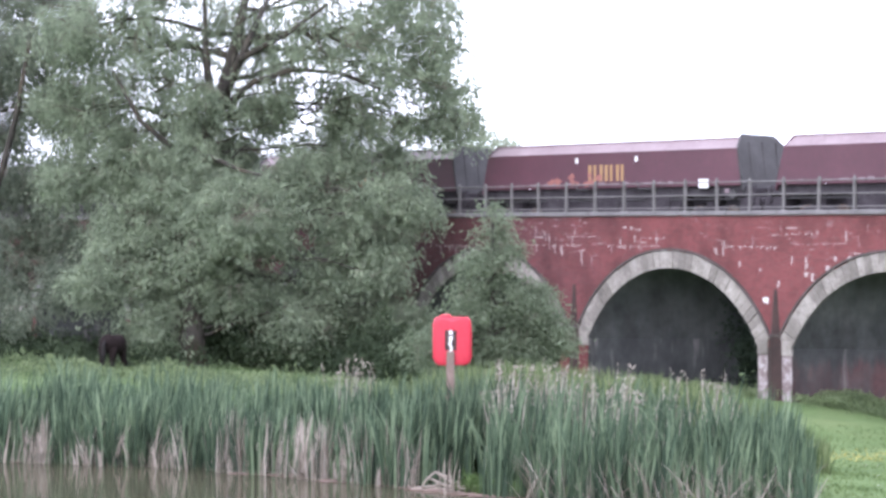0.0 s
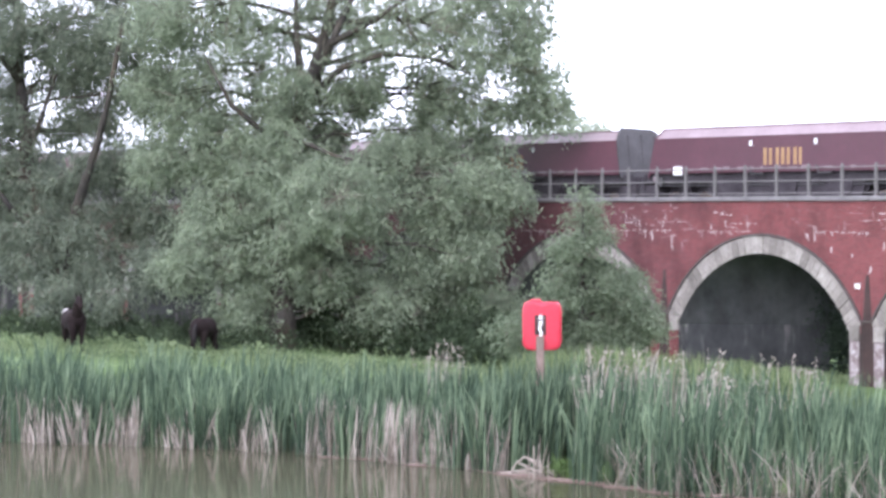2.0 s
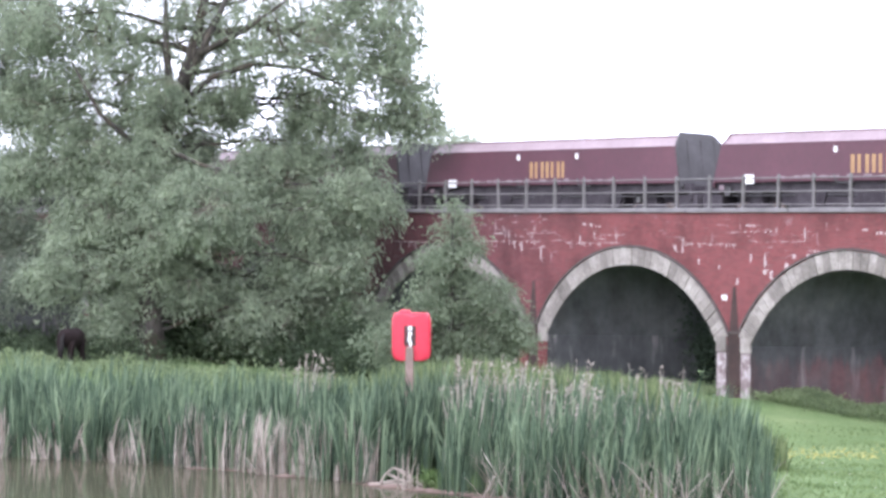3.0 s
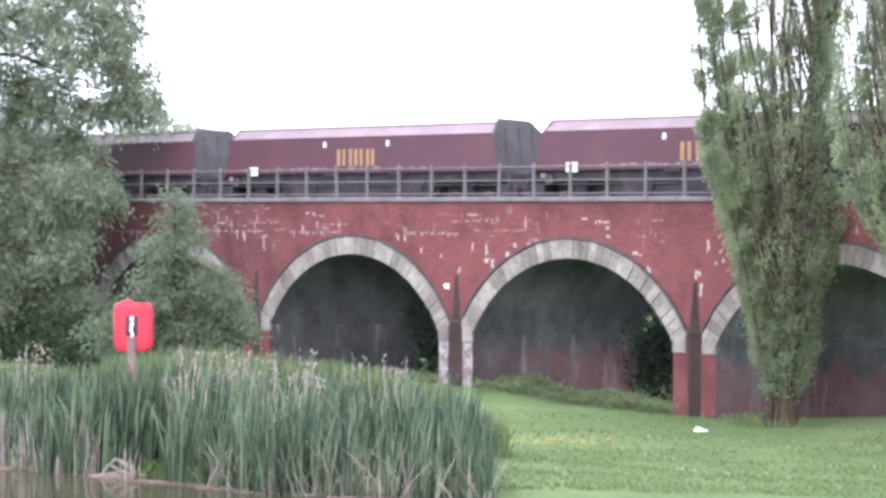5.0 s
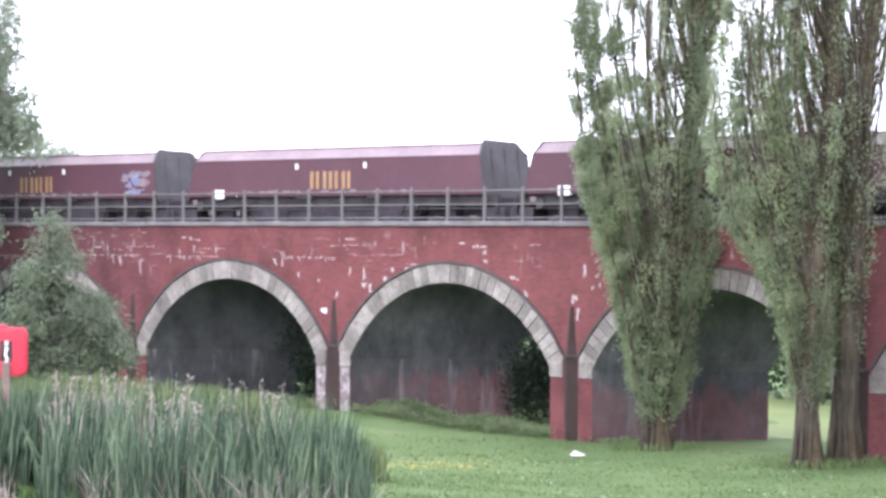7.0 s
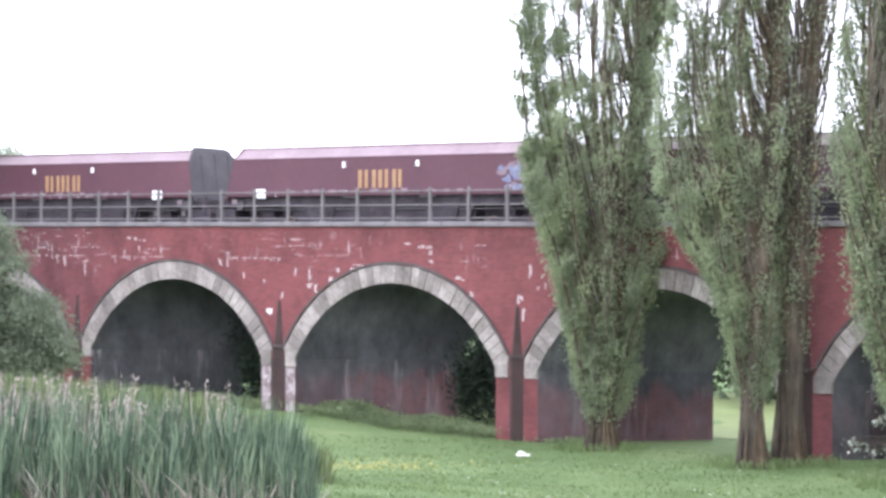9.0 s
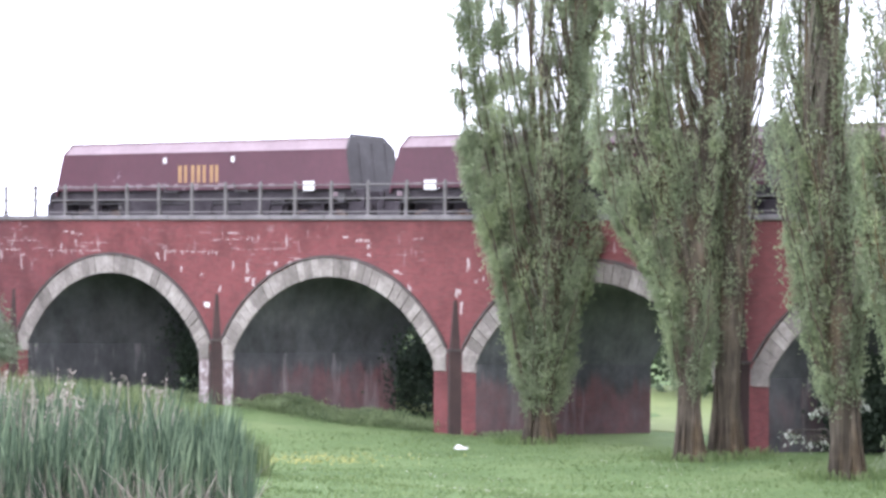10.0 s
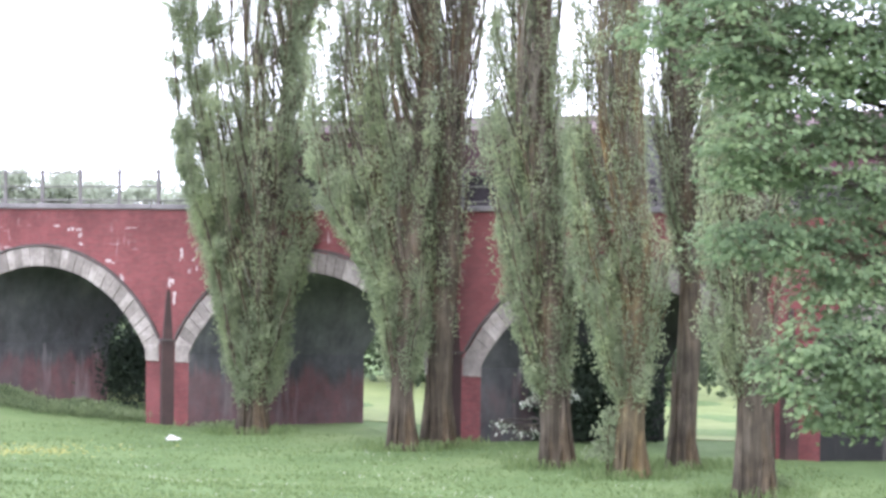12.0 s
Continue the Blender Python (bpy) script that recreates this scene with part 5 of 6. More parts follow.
            m = int(per * rng.uniform(0.2, 2.0) * full * (0.75 + 0.6 * min(1.0, away / (half + 0.01))) * np.interp(e[2], [7.0, 10.0], [1.0, {31: 1.5, 32: 1.25}.get(seed, 0.75)]))
            w = rng.uniform(0.0, 1.1, m)[:, None]
            pos.append(q + (e - q) * w + rng.normal(0, 0.11, (m, 3)) * [1, 1, 1.5])
            way.append(rng.normal(0, 0.7, (m, 3)) + d * 0.4 + [0, 0, -0.25])
    # bare upright shoots along the stems
    for line in stems:
        for k in range(48):
            t = rng.uniform(0.15, 0.97)
            q = np.array([np.interp(t * 8, range(9), line[:, i]) for i in range(3)])
            e = q + np.array([rng.normal(0.04, 0.16), rng.normal(-0.1, 0.14), rng.uniform(0.7, 2.0)])
            twigs.tube([q, (q + e) / 2 + rng.normal(0, 0.04, 3), e], [0.018, 0.013, 0.005], 3)
    part("trunk", s, bark, tree, "ridged trunk with steep branches", smooth=True)
    part("crown", leaf_mesh("crown", np.concatenate(pos), np.concatenate(way), 0.084, 0.072, rng), POPLAR, tree, kind="stuff")
    part("twig_growth", twigs, TWIG, tree, kind="stuff")
    return tree


# the crown's masses: x, height, radius
MAPLE_MASSES = [(13.57, 10.37, 0.56), (14.44, 10.49, 0.92), (15.76, 10.52, 1.02), (17.1, 10.34, 1.12), (14.67, 9.66, 0.61), (16.21, 9.48, 0.82), (17.56, 9.18, 0.71), (15.11, 8.62, 0.82),
                (14.9, 7.88, 0.56), (15.67, 7.89, 0.51), (17.62, 8.55, 0.41), (14.8, 6.52, 0.46), (15.68, 6.52, 0.61), (16.79, 6.95, 0.56), (17.69, 7.06, 0.61), (16.57, 6.21, 0.71)]
MAPLE_LOW = [(17.58, 6.11, 0.82), (17.13, 5.37, 0.76), (16.47, 4.63, 0.61), (17.48, 4.41, 0.82), (16.03, 4.1, 0.46), (16.14, 3.63, 0.41), (16.92, 3.57, 0.61), (17.71, 3.35, 0.51), (16.81, 3.04, 0.25),
             (16.9, 8.4, 0.5), (16.55, 7.65, 0.3), (16.9, 9.9, 0.7), (17.7, 9.95, 0.8), (16.4, 8.75, 0.5), (17.3, 7.7, 0.3), (16.1, 8.2, 0.45), (15.3, 9.4, 0.6), (18.8, 9.95, 1.53), (19.16, 7.29, 1.53), (19.18, 4.62, 1.43), (14.87, 12.18, 1.53), (17.09, 12.45, 1.63), (19.35, 12.31, 1.53)]


def maple():
    """A maple whose boughs carry flat tiers of drooping five-lobed leaves."""
    rng = np.random.default_rng(41)
    pr = random.Random(41)
    base = np.array([20.6, 44.5, float(land(20.6, 44.5)) - 0.15])
    tree = thing("maple_tree", Matrix.Translation(base), "broad-leaved maple with fresh green leaves in layers", "tree")
    s, twigs = Shape(), Shape()
    stem = np.array([(0, 0, 0), (-0.1, 0, 2.2), (-0.3, -0.1, 5.0), (-0.6, -0.2, 8.0), (-1.0, -0.2, 12.6)])
    s.tube(stem, [0.44, 0.34, 0.28, 0.2, 0.05], 12, 0.2, pr)
    at, way, face, size = [], [], [], []
    for x, z, r in MAPLE_MASSES + MAPLE_LOW:
        c = np.array([x, 44.0 + rng.uniform(-0.5, 0.5), z]) - base
        root_z = max(1.8, c[2] - 0.55 * abs(c[0]) * 0.6)
        root = np.array([np.interp(root_z, stem[:, 2], stem[:, k]) for k in range(3)])
        bough = curve_points(root, c, 0.06, 8, rng)
        s.tube(bough, [0.055 * (1 - 0.85 * i / 7) + 0.006 for i in range(8)], 6)
        tiers = max(9, int(56 * r * r + 22 * r))
        for k in range(tiers):
            d = rng.normal(size=3)
            d /= np.linalg.norm(d)
            tip = c + d * r * rng.uniform(0.25, 1.0) ** 0.5 * [1.0, 1.15, 0.95]
            foot = bough[rng.integers(4, 8)]
            mid = (foot + tip) / 2 + [0, 0, 0.10]
            twigs.tube([foot, mid, tip], [0.012, 0.008, 0.004], 3)
            # a tier: leaves spread over a tilted sheet that falls away from the bough
            out = np.array([tip[0] - c[0] - 0.35 * r, tip[1] - c[1] - 0.45 * r, 0.0])
            out /= np.linalg.norm(out) + 1e-6
            side = np.array([-out[1], out[0], 0])
            m = int(rng.uniform(12, 24))
            a, b = rng.uniform(-0.10, 0.42, m), rng.normal(0, 0.20, m)
            spot3 = tip + out * a[:, None] + side * b[:, None] + np.stack([0 * a, 0 * a, -0.55 * np.abs(a) ** 1.3 - 0.5 * b * b + rng.normal(0, 0.045, m)], 1)
            at.append(spot3)
            way.append(out * 0.75 + side * (b * 2.2)[:, None] + rng.normal(0, 0.28, (m, 3)) + [0, 0, -0.62])
            face.append(out * 0.55 + rng.normal(0, 0.28, (m, 3)) + [0, 0, 0.85])
            size.append(rng.uniform(0.085, 0.145, m))
    at, way, face, size = np.concatenate(at), np.concatenate(way), np.concatenate(face), np.concatenate(size)
    n = len(at)
    way /= np.linalg.norm(way, axis=1, keepdims=True)
    side = np.cross(way, face)
    side /= np.linalg.norm(side, axis=1, keepdims=True) + 1e-9
    up = np.cross(side, way)
    # half of the outline, from the stalk out: sideways, along, drop
    lobe = np.array([(0.0, 0.0, 0.0), (0.34, -0.06, -0.05), (0.20, 0.24, 0.01), (0.55, 0.46, -0.09), (0.20, 0.60, 0.0), (0.0, 1.0, -0.10)])
    ring = np.concatenate([lobe, lobe[4:0:-1] * [-1, 1, 1]])
    k = len(ring)
    v = at[:, None, :] + size[:, None, None] * (side[:, None, :] * ring[None, :, 0:1] + way[:, None, :] * ring[None, :, 1:2] + up[:, None, :] * ring[None, :, 2:3])
    mesh = bpy.data.meshes.new("crown")
    mesh.vertices.add(k * n)
    mesh.vertices.foreach_set("co", v.astype(np.float32).ravel())
    mesh.loops.add(k * n)
    mesh.loops.foreach_set("vertex_index", np.arange(k * n, dtype=np.int32))
    mesh.polygons.add(n)
    mesh.polygons.foreach_set("loop_start", np.arange(0, k * n, k, dtype=np.int32))
    mesh.polygons.foreach_set("loop_total", np.full(n, k, dtype=np.int32))
    mesh.update(calc_edges=True)
    part("trunk", s, BARK, tree, "dark rough trunk and limbs", smooth=True)
    part("crown", mesh, MAPLE, tree, kind="stuff")
    part("twig_growth", twigs, TWIG, tree, kind="stuff")



def build_trees():
    broad_tree("willow_tree", [(-24.2, 103.0, 1.8), (-24.1, 103.4, 3.0), (-24.5, 105.0, 6.5), (-24.5, 106.0, 9.9), (-23.7, 106.0, 12.1), (-22.7, 106.0, 15.3), (-22.0, 106.5, 19.0)], 0.62,
               [(-22.9, 105.5, 15.0, 2.6), (-23.8, 104.8, 12.6, 1.2), (-17.6, 106.0, 15.0, 3.6), (-15.0, 106.0, 13.2, 2.4), (-13.3, 106.0, 11.4, 1.3), (-14.6, 106.0, 16.5, 1.8), (-17.0, 106.0, 18.6, 2.6), (-21.2, 107.0, 19.9, 3.4), (-27.3, 106.0, 14.9, 3.2),
                (-25.2, 106.0, 10.9, 2.4), (-19.2, 105.0, 8.7, 2.4), (-16.9, 105.0, 6.9, 2.1), (-21.7, 104.0, 6.9, 2.7), (-18.0, 104.5, 4.5, 1.9), (-23.7, 103.5, 4.5, 2.3),
                (-26.8, 104.0, 6.5, 2.3), (-27.4, 102.0, 4.9, 1.8), (-15.9, 104.0, 5.0, 1.5), (-15.4, 104.0, 3.0, 1.5), (-19.5, 103.0, 2.6, 1.8), (-25.5, 102.5, 2.9, 1.4), (-16.2, 104.5, 8.3, 1.2), (-29.2, 106.0, 9.0, 2.6), (-30.0, 106.0, 12.0, 2.4), (-24.2, 105.0, 8.9, 2.3), (-21.7, 103.5, 4.0, 1.8), (-18.2, 106.0, 9.8, 1.0),
                (-14.7, 105.0, 7.8, 1.2), (-21.7, 106.0, 12.1, 1.6), (-26.5, 107.0, 9.6, 2.2), (-22.8, 107.5, 10.4, 1.3), (-19.6, 107.0, 10.4, 1.2), (-17.4, 107.0, 11.2, 1.7), (-23.0, 104.0, 7.6, 1.8), (-15.6, 106.5, 9.9, 1.2),
                (-14.0, 106.0, 14.6, 1.5), (-13.1, 106.0, 12.6, 1.0), (-30.5, 107.0, 15.6, 2.2), (-25.6, 107.0, 18.2, 2.6), (-25.4, 106.5, 12.7, 1.7), (-20.4, 105.5, 13.2, 1.3), (-18.5, 106.0, 13.0, 1.2),
                (-13.6, 106.0, 16.2, 1.2), (-12.6, 106.0, 11.5, 0.7), (-21.4, 106.0, 11.8, 1.0), (-17.4, 106.0, 12.0, 1.2), (-15.5, 106.0, 11.5, 1.0), (-13.8, 106.0, 11.5, 0.9), (-27.9, 106.0, 13.2, 1.1), (-28.4, 106.0, 11.2, 1.0)],
               3600, 72, (0.225, 0.08), 0.55, BARK, WILLOW, "large grey-green willow with drooping sprays behind the reeds", "tree", 21, spread=0.40,
               boughs=((0.24, [(-23.7, 105.8, 12.1), (-24.0, 105.8, 14.5), (-24.0, 105.5, 17.4)]), (0.26, [(-23.2, 105.6, 12.8), (-22.2, 105.2, 14.8), (-20.8, 105.0, 17.6)]),
                       (0.17, [(-23.3, 105.5, 12.3), (-21.7, 104.6, 13.4), (-19.8, 104.0, 13.9), (-17.8, 104.0, 13.7), (-16.1, 104.3, 13.0)]),
                       (0.16, [(-22.4, 105.0, 14.4), (-20.2, 104.4, 15.4), (-18.3, 104.2, 16.7)]), (0.13, [(-24.4, 105.0, 10.6), (-22.0, 103.8, 9.6), (-20.3, 103.4, 9.2)]),
                       (0.15, [(-24.6, 105.5, 10.0), (-26.6, 104.5, 11.8), (-27.8, 104.5, 14.0)])))
    broad_tree("willow_tree", [(-35.1, 108.0, 1.8), (-35.5, 109.0, 3.8), (-38.1, 111.0, 9.7), (-38.7, 112.0, 13.7), (-38.9, 112.0, 18.0)], 0.55,
               [(-38.7, 112.0, 15.0, 3.0), (-41.2, 112.0, 12.4, 2.6), (-34.8, 112.0, 15.2, 2.7), (-35.1, 111.0, 11.0, 2.3), (-40.4, 111.0, 8.4, 2.4), (-37.0, 110.0, 7.8, 2.2),
                (-32.9, 110.0, 8.9, 2.3), (-33.7, 108.0, 5.8, 1.9), (-39.6, 109.0, 5.9, 1.4), (-42.5, 110.0, 6.6, 1.6), (-36.0, 109.0, 6.6, 1.5), (-44.0, 112.0, 14.0, 2.6), (-30.6, 109.0, 6.4, 1.8), (-38.6, 112.0, 10.6, 2.0), (-36.2, 112.5, 13.0, 2.0), (-42.8, 112.5, 7.0, 2.0), (-33.6, 112.0, 17.6, 2.4), (-40.4, 112.0, 6.8, 1.5), (-33.0, 111.0, 6.8, 1.9), (-42.0, 112.0, 16.9, 3.4), (-31.6, 103.0, 3.4, 1.1), (-34.4, 104.0, 3.4, 1.0), (-44.9, 112.0, 9.7, 3.2), (-32.6, 112.0, 12.8, 2.3),
                (-37.8, 112.0, 20.8, 4.4), (-31.0, 107.0, 5.0, 1.5), (-36.6, 107.0, 4.7, 1.4), (-37.3, 107.0, 5.7, 1.4), (-33.0, 106.0, 4.4, 1.4), (-30.0, 104.5, 4.4, 1.4), (-34.6, 106.5, 4.0, 1.0), (-34.7, 109.0, 9.1, 1.4), (-32.6, 109.0, 14.6, 1.9), (-30.6, 109.0, 15.6, 1.7), (-35.0, 109.5, 14.4, 1.6), (-31.6, 108.5, 12.2, 1.4)],
               2400, 70, (0.225, 0.08), 0.55, BARK, WILLOW_DARK, "tall willow with a dark leaning trunk and thin crown", "tree", 22, spread=0.42, high=(0.85, 1.0),
               boughs=((0.2, [(-38.6, 111.6, 13.4), (-40.2, 111.0, 15.6), (-41.4, 111.0, 17.4)]), (0.16, [(-38.0, 110.6, 9.4), (-36.8, 109.8, 12.0), (-36.2, 109.8, 13.6)]),
                       (0.18, [(-36.8, 109.6, 5.6), (-39.2, 108.8, 8.8), (-40.3, 108.8, 10.6)]), (0.30, [(-35.4, 108.6, 3.6), (-34.8, 108.0, 7.0), (-34.2, 107.6, 8.6), (-33.5, 107.6, 10.6), (-33.0, 107.6, 12.6), (-32.4, 107.6, 15.7)])))
    broad_tree("sallow_bush", [(-9.9, 90.0, 0.5), (-9.9, 90.0, 2.5), (-9.8, 90.0, 5.0), (-9.8, 90.0, 7.8)], 0.16,
               [(-9.85, 90.0, 7.7, 0.22), (-9.5, 90.0, 7.2, 0.3), (-9.8, 90.0, 6.6, 0.6), (-9.2, 90.0, 6.0, 0.6), (-10.3, 90.0, 5.9, 0.6), (-9.7, 90.0, 5.2, 1.0), (-10.4, 90.0, 4.0, 1.2), (-8.9, 90.0, 4.2, 1.1),
                (-8.3, 90.0, 3.1, 1.1), (-11.0, 90.0, 2.9, 1.2), (-7.6, 90.0, 2.4, 0.9), (-8.2, 90.0, 4.3, 0.65), (-7.7, 90.0, 3.3, 0.55), (-12.0, 90.0, 2.4, 1.0), (-9.6, 90.0, 2.4, 1.5), (-9.0, 90.0, 1.4, 1.3), (-11.2, 90.0, 1.3, 1.1)],
               500, 66, (0.19, 0.065), 0.1, BARK, SHRUB, "pale grey-green pointed sallow bush before an arch", "bush", 23, spread=0.34)
    specs = [
        ([(10.9, 81.1, 0), (11.0, 81.1, 1.3), (11.4, 81.1, 5.3), (12.0, 81.1, 10.5), (12.4, 81.1, 14.3)], 0.42,
         [(0.7, 10.7, 11.5), (1.6, 10.35, 11.8), (3.1, 9.95, 12.2), (5.0, 9.65, 12.6), (6.8, 9.1, 12.9), (8.6, 8.4, 12.8), (10.5, 8.3, 12.6), (12.3, 8.1, 12.7), (14.2, 8.1, 13.1), (16.9, 8.7, 13.5), (20.3, 10.5, 13.7)],
         20.0, 104000, 31, BARK_POPLAR, "tall poplar leafy almost down to its foot, against the pier"),
        ([(14.65, 74.6, 0), (14.6, 74.6, 2.5), (15.0, 74.6, 6.8), (15.3, 74.6, 10.3), (15.5, 74.6, 13.8)], 0.37,
         [(2.2, 14.3, 15.2), (3.4, 14.05, 15.4), (5.1, 13.75, 15.6), (6.8, 12.7, 15.5), (8.5, 11.6, 15.1), (10.2, 11.3, 14.4), (11.9, 11.6, 14.2), (13.7, 11.8, 14.4), (16.2, 12.4, 15.1), (19.4, 14.0, 15.9)],
         19.0, 74000, 32, BARK_POPLAR, "tall poplar with a bare lower trunk"),
        ([(15.95, 75.4, 0), (16.0, 75.4, 3.3), (16.3, 75.4, 7.7), (16.5, 75.4, 11.2), (16.9, 75.4, 13.8)], 0.44,
         [(3.2, 15.5, 16.4), (5.1, 15.4, 16.6), (6.8, 15.2, 16.9), (8.6, 15.1, 17.0), (10.3, 14.8, 17.1), (12.1, 14.5, 17.3), (13.8, 14.4, 17.5), (16.4, 14.9, 17.7), (19.6, 16.1, 17.9)],
         19.5, 25000, 33, BARK_POPLAR, "sparse poplar with a thick fluted trunk"),
        ([(17.7, 67.6, 0), (17.6, 67.6, 2.1), (17.5, 67.6, 6.0), (17.3, 67.6, 10.0), (17.2, 67.6, 13.2)], 0.40,
         [(2.1, 17.1, 18.0), (3.7, 16.6, 18.1), (5.2, 16.1, 18.4), (6.8, 15.9, 18.4), (8.4, 15.5, 18.1), (10.0, 15.4, 17.9), (11.5, 15.6, 17.9), (13.1, 15.7, 17.9), (15.5, 15.9, 17.9), (18.3, 16.5, 17.5)],
         18.0, 58000, 34, BARK_POPLAR, "narrow poplar with a split grey foot"),
        ([(19.05, 64.9, 0), (19.1, 64.9, 3.0), (19.3, 64.9, 6.1), (19.1, 64.9, 9.9), (18.9, 64.9, 12.9)], 0.38,
         [(2.2, 18.5, 19.2), (3.8, 18.1, 19.9), (5.3, 17.5, 20.3), (6.8, 17.4, 19.9), (8.3, 17.3, 19.3), (9.9, 17.1, 19.2), (11.4, 17.3, 19.3), (12.9, 17.3, 19.5), (15.2, 17.6, 19.5), (18.0, 18.1, 19.2)],
         18.0, 48000, 35, BARK_YELLOW, "poplar with a yellow lichened trunk"),
        ([(21.3, 67.3, 0), (21.45, 67.3, 2.8), (21.5, 67.3, 6.0), (21.1, 67.3, 10.0), (20.9, 67.3, 13.2)], 0.36,
         [(5.7, 21.1, 22.0), (6.8, 20.9, 22.2), (8.4, 20.5, 22.3), (10.0, 20.1, 22.5), (11.6, 20.2, 22.6), (13.2, 20.3, 22.6), (15.6, 20.2, 22.2), (18.5, 20.6, 21.6)],
         18.5, 22000, 36, BARK_POPLAR, "poplar with a long bare brown trunk"),
        ([(20.75, 59.6, 0), (20.7, 59.6, 2.7), (20.6, 59.6, 6.1), (20.4, 59.6, 9.6), (20.2, 59.6, 12.5)], 0.46,
         [(2.7, 20.0, 21.3), (4.0, 19.4, 21.5), (5.4, 19.4, 21.6), (6.8, 19.3, 21.7), (8.2, 19.1, 21.7), (9.6, 19.3, 21.7), (11.1, 19.2, 21.7), (12.5, 19.4, 21.7), (14.6, 19.5, 21.5), (17.2, 20.0, 20.9)],
         17.0, 40000, 37, BARK_POPLAR, "stout poplar with a flared ridged foot"),
    ]
    for spec in specs:
        poplar(*spec)
    maple()


def leaf_belt(name, places, tall, wide, count, leaf, green, label, category, seed, kind="stuff"):
    """A low thicket: leaves heaped up over a strip of ground."""
    rng = np.random.default_rng(seed)
    places = np.array(places, float)
    k = rng.uniform(0, len(places) - 1.001, count)
    i = k.astype(int)
    c = places[i] + (places[i + 1] - places[i]) * (k - i)[:, None]
    c = c + rng.normal(0, wide, (count, 2))
    lump = 0.62 + 0.38 * np.sin(c[:, 0] * 1.3 + seed) * np.sin(c[:, 1] * 0.9 + seed * 2)
    lump = lump * (0.75 + 0.25 * np.sin(c[:, 0] * 3.7 + c[:, 1] * 2.9))
    z = land(c[:, 0], c[:, 1]) + tall * lump * rng.uniform(0, 1, count) ** 0.6
    at = np.stack([c[:, 0], c[:, 1], z], 1)
    way = rng.normal(0, 0.6, (count, 3)) + [0, 0, 0.35]
    return solo(name, leaf_mesh(name, at, way, leaf[0], leaf[1], rng), green, Matrix(), label, category, kind)


def build_undergrowth():
    leaf_belt("nettle_bank", [(-52, 96), (-38, 97), (-28, 98.5), (-18, 95), (-10, 91)], 0.8, 1.6, 20000, (0.20, 0.09), WEED, "bright green nettles along the bank behind the reeds", "nettles", 51)
    leaf_belt("nettle_bank", [(-46, 84), (-30, 85), (-16, 84), (-6, 82)], 0.5, 3.0, 13000, (0.18, 0.06), NETTLE, "rough light green grass and nettles", "rough grass", 52)
    # two belts of dark leaves, added for the shade under the willows
    leaf_belt("shade_thicket", [(-24, 106.5), (-20, 105), (-16, 103), (-13, 99)], 3.4, 1.3, 20000, (0.24, 0.12), HEDGE, "dark thicket standing in for the shade under the willows", "thicket", 53)
    leaf_belt("shade_strip", [(-50, 106), (-36, 106), (-30, 104.5), (-25, 102)], 1.7, 1.5, 18000, (0.2, 0.1), HEDGE, "low weeds under the willows, dark leaves standing in for shade", "brambles", 59)
    for a, b, h, n, sd in ((20.3, 29.4, 0.75, 9000, 54), (7.5, 18.5, 0.6, 7000, 55), (31.9, 33.5, 0.3, 900, 58)):
        leaf_belt("arch_weeds", [tuple(spot(a, 0.7)), tuple(spot((a + b) / 2, 0.5)), tuple(spot(b, 0.5))], h * 0.9, 0.55, int(n * 1.3), (0.17, 0.05), WEED, "dull green nettles growing in the arch mouth", "weeds", sd)
    # trees behind the viaduct, seen dark through the arches
    rows = []
    for m in range(-90, 41, 13):
        rows.append(tuple(spot(m, 20 + 3 * math.sin(m))))
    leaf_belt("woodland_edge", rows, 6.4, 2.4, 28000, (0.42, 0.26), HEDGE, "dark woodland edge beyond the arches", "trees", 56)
    # its unseen top is kept tall to shade the leaves lower down
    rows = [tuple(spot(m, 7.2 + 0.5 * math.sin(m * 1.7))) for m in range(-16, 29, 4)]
    leaf_belt("ivy_thicket", rows, 7.2, 1.1, 32000, (0.26, 0.16), SHADED_IVY, "ivy-grown thicket close behind the arches, shade put into its leaves", "thicket", 64)
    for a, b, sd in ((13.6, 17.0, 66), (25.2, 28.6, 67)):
        leaf_belt("shade_bush", [tuple(spot(a, 3.7)), tuple(spot((a + b) / 2, 4.1)), tuple(spot(b, 4.3))], 4.6, 0.4, 5000, (0.20, 0.11), SHADED_IVY, "bush at the back of the arch, shade put into its leaves", "bush", sd)
    leaf_belt("shade_bush", [tuple(spot(45.3, 1.1)), tuple(spot(46.6, 1.9)), tuple(spot(48.0, 2.6))], 4.2, 0.36, 7000, (0.20, 0.11), SHADED_IVY, "bush in the arch, its shade put into near-black leaves", "bush", 65)
    rows = [tuple(spot(m, 34 + 2 * math.sin(m))) for m in range(20, 120, 10)]
    leaf_belt("field_hedge", rows, 5.6, 1.4, 18000, (0.40, 0.24), HEDGE, "dark hedge at the far side of the field", "hedge", 57)
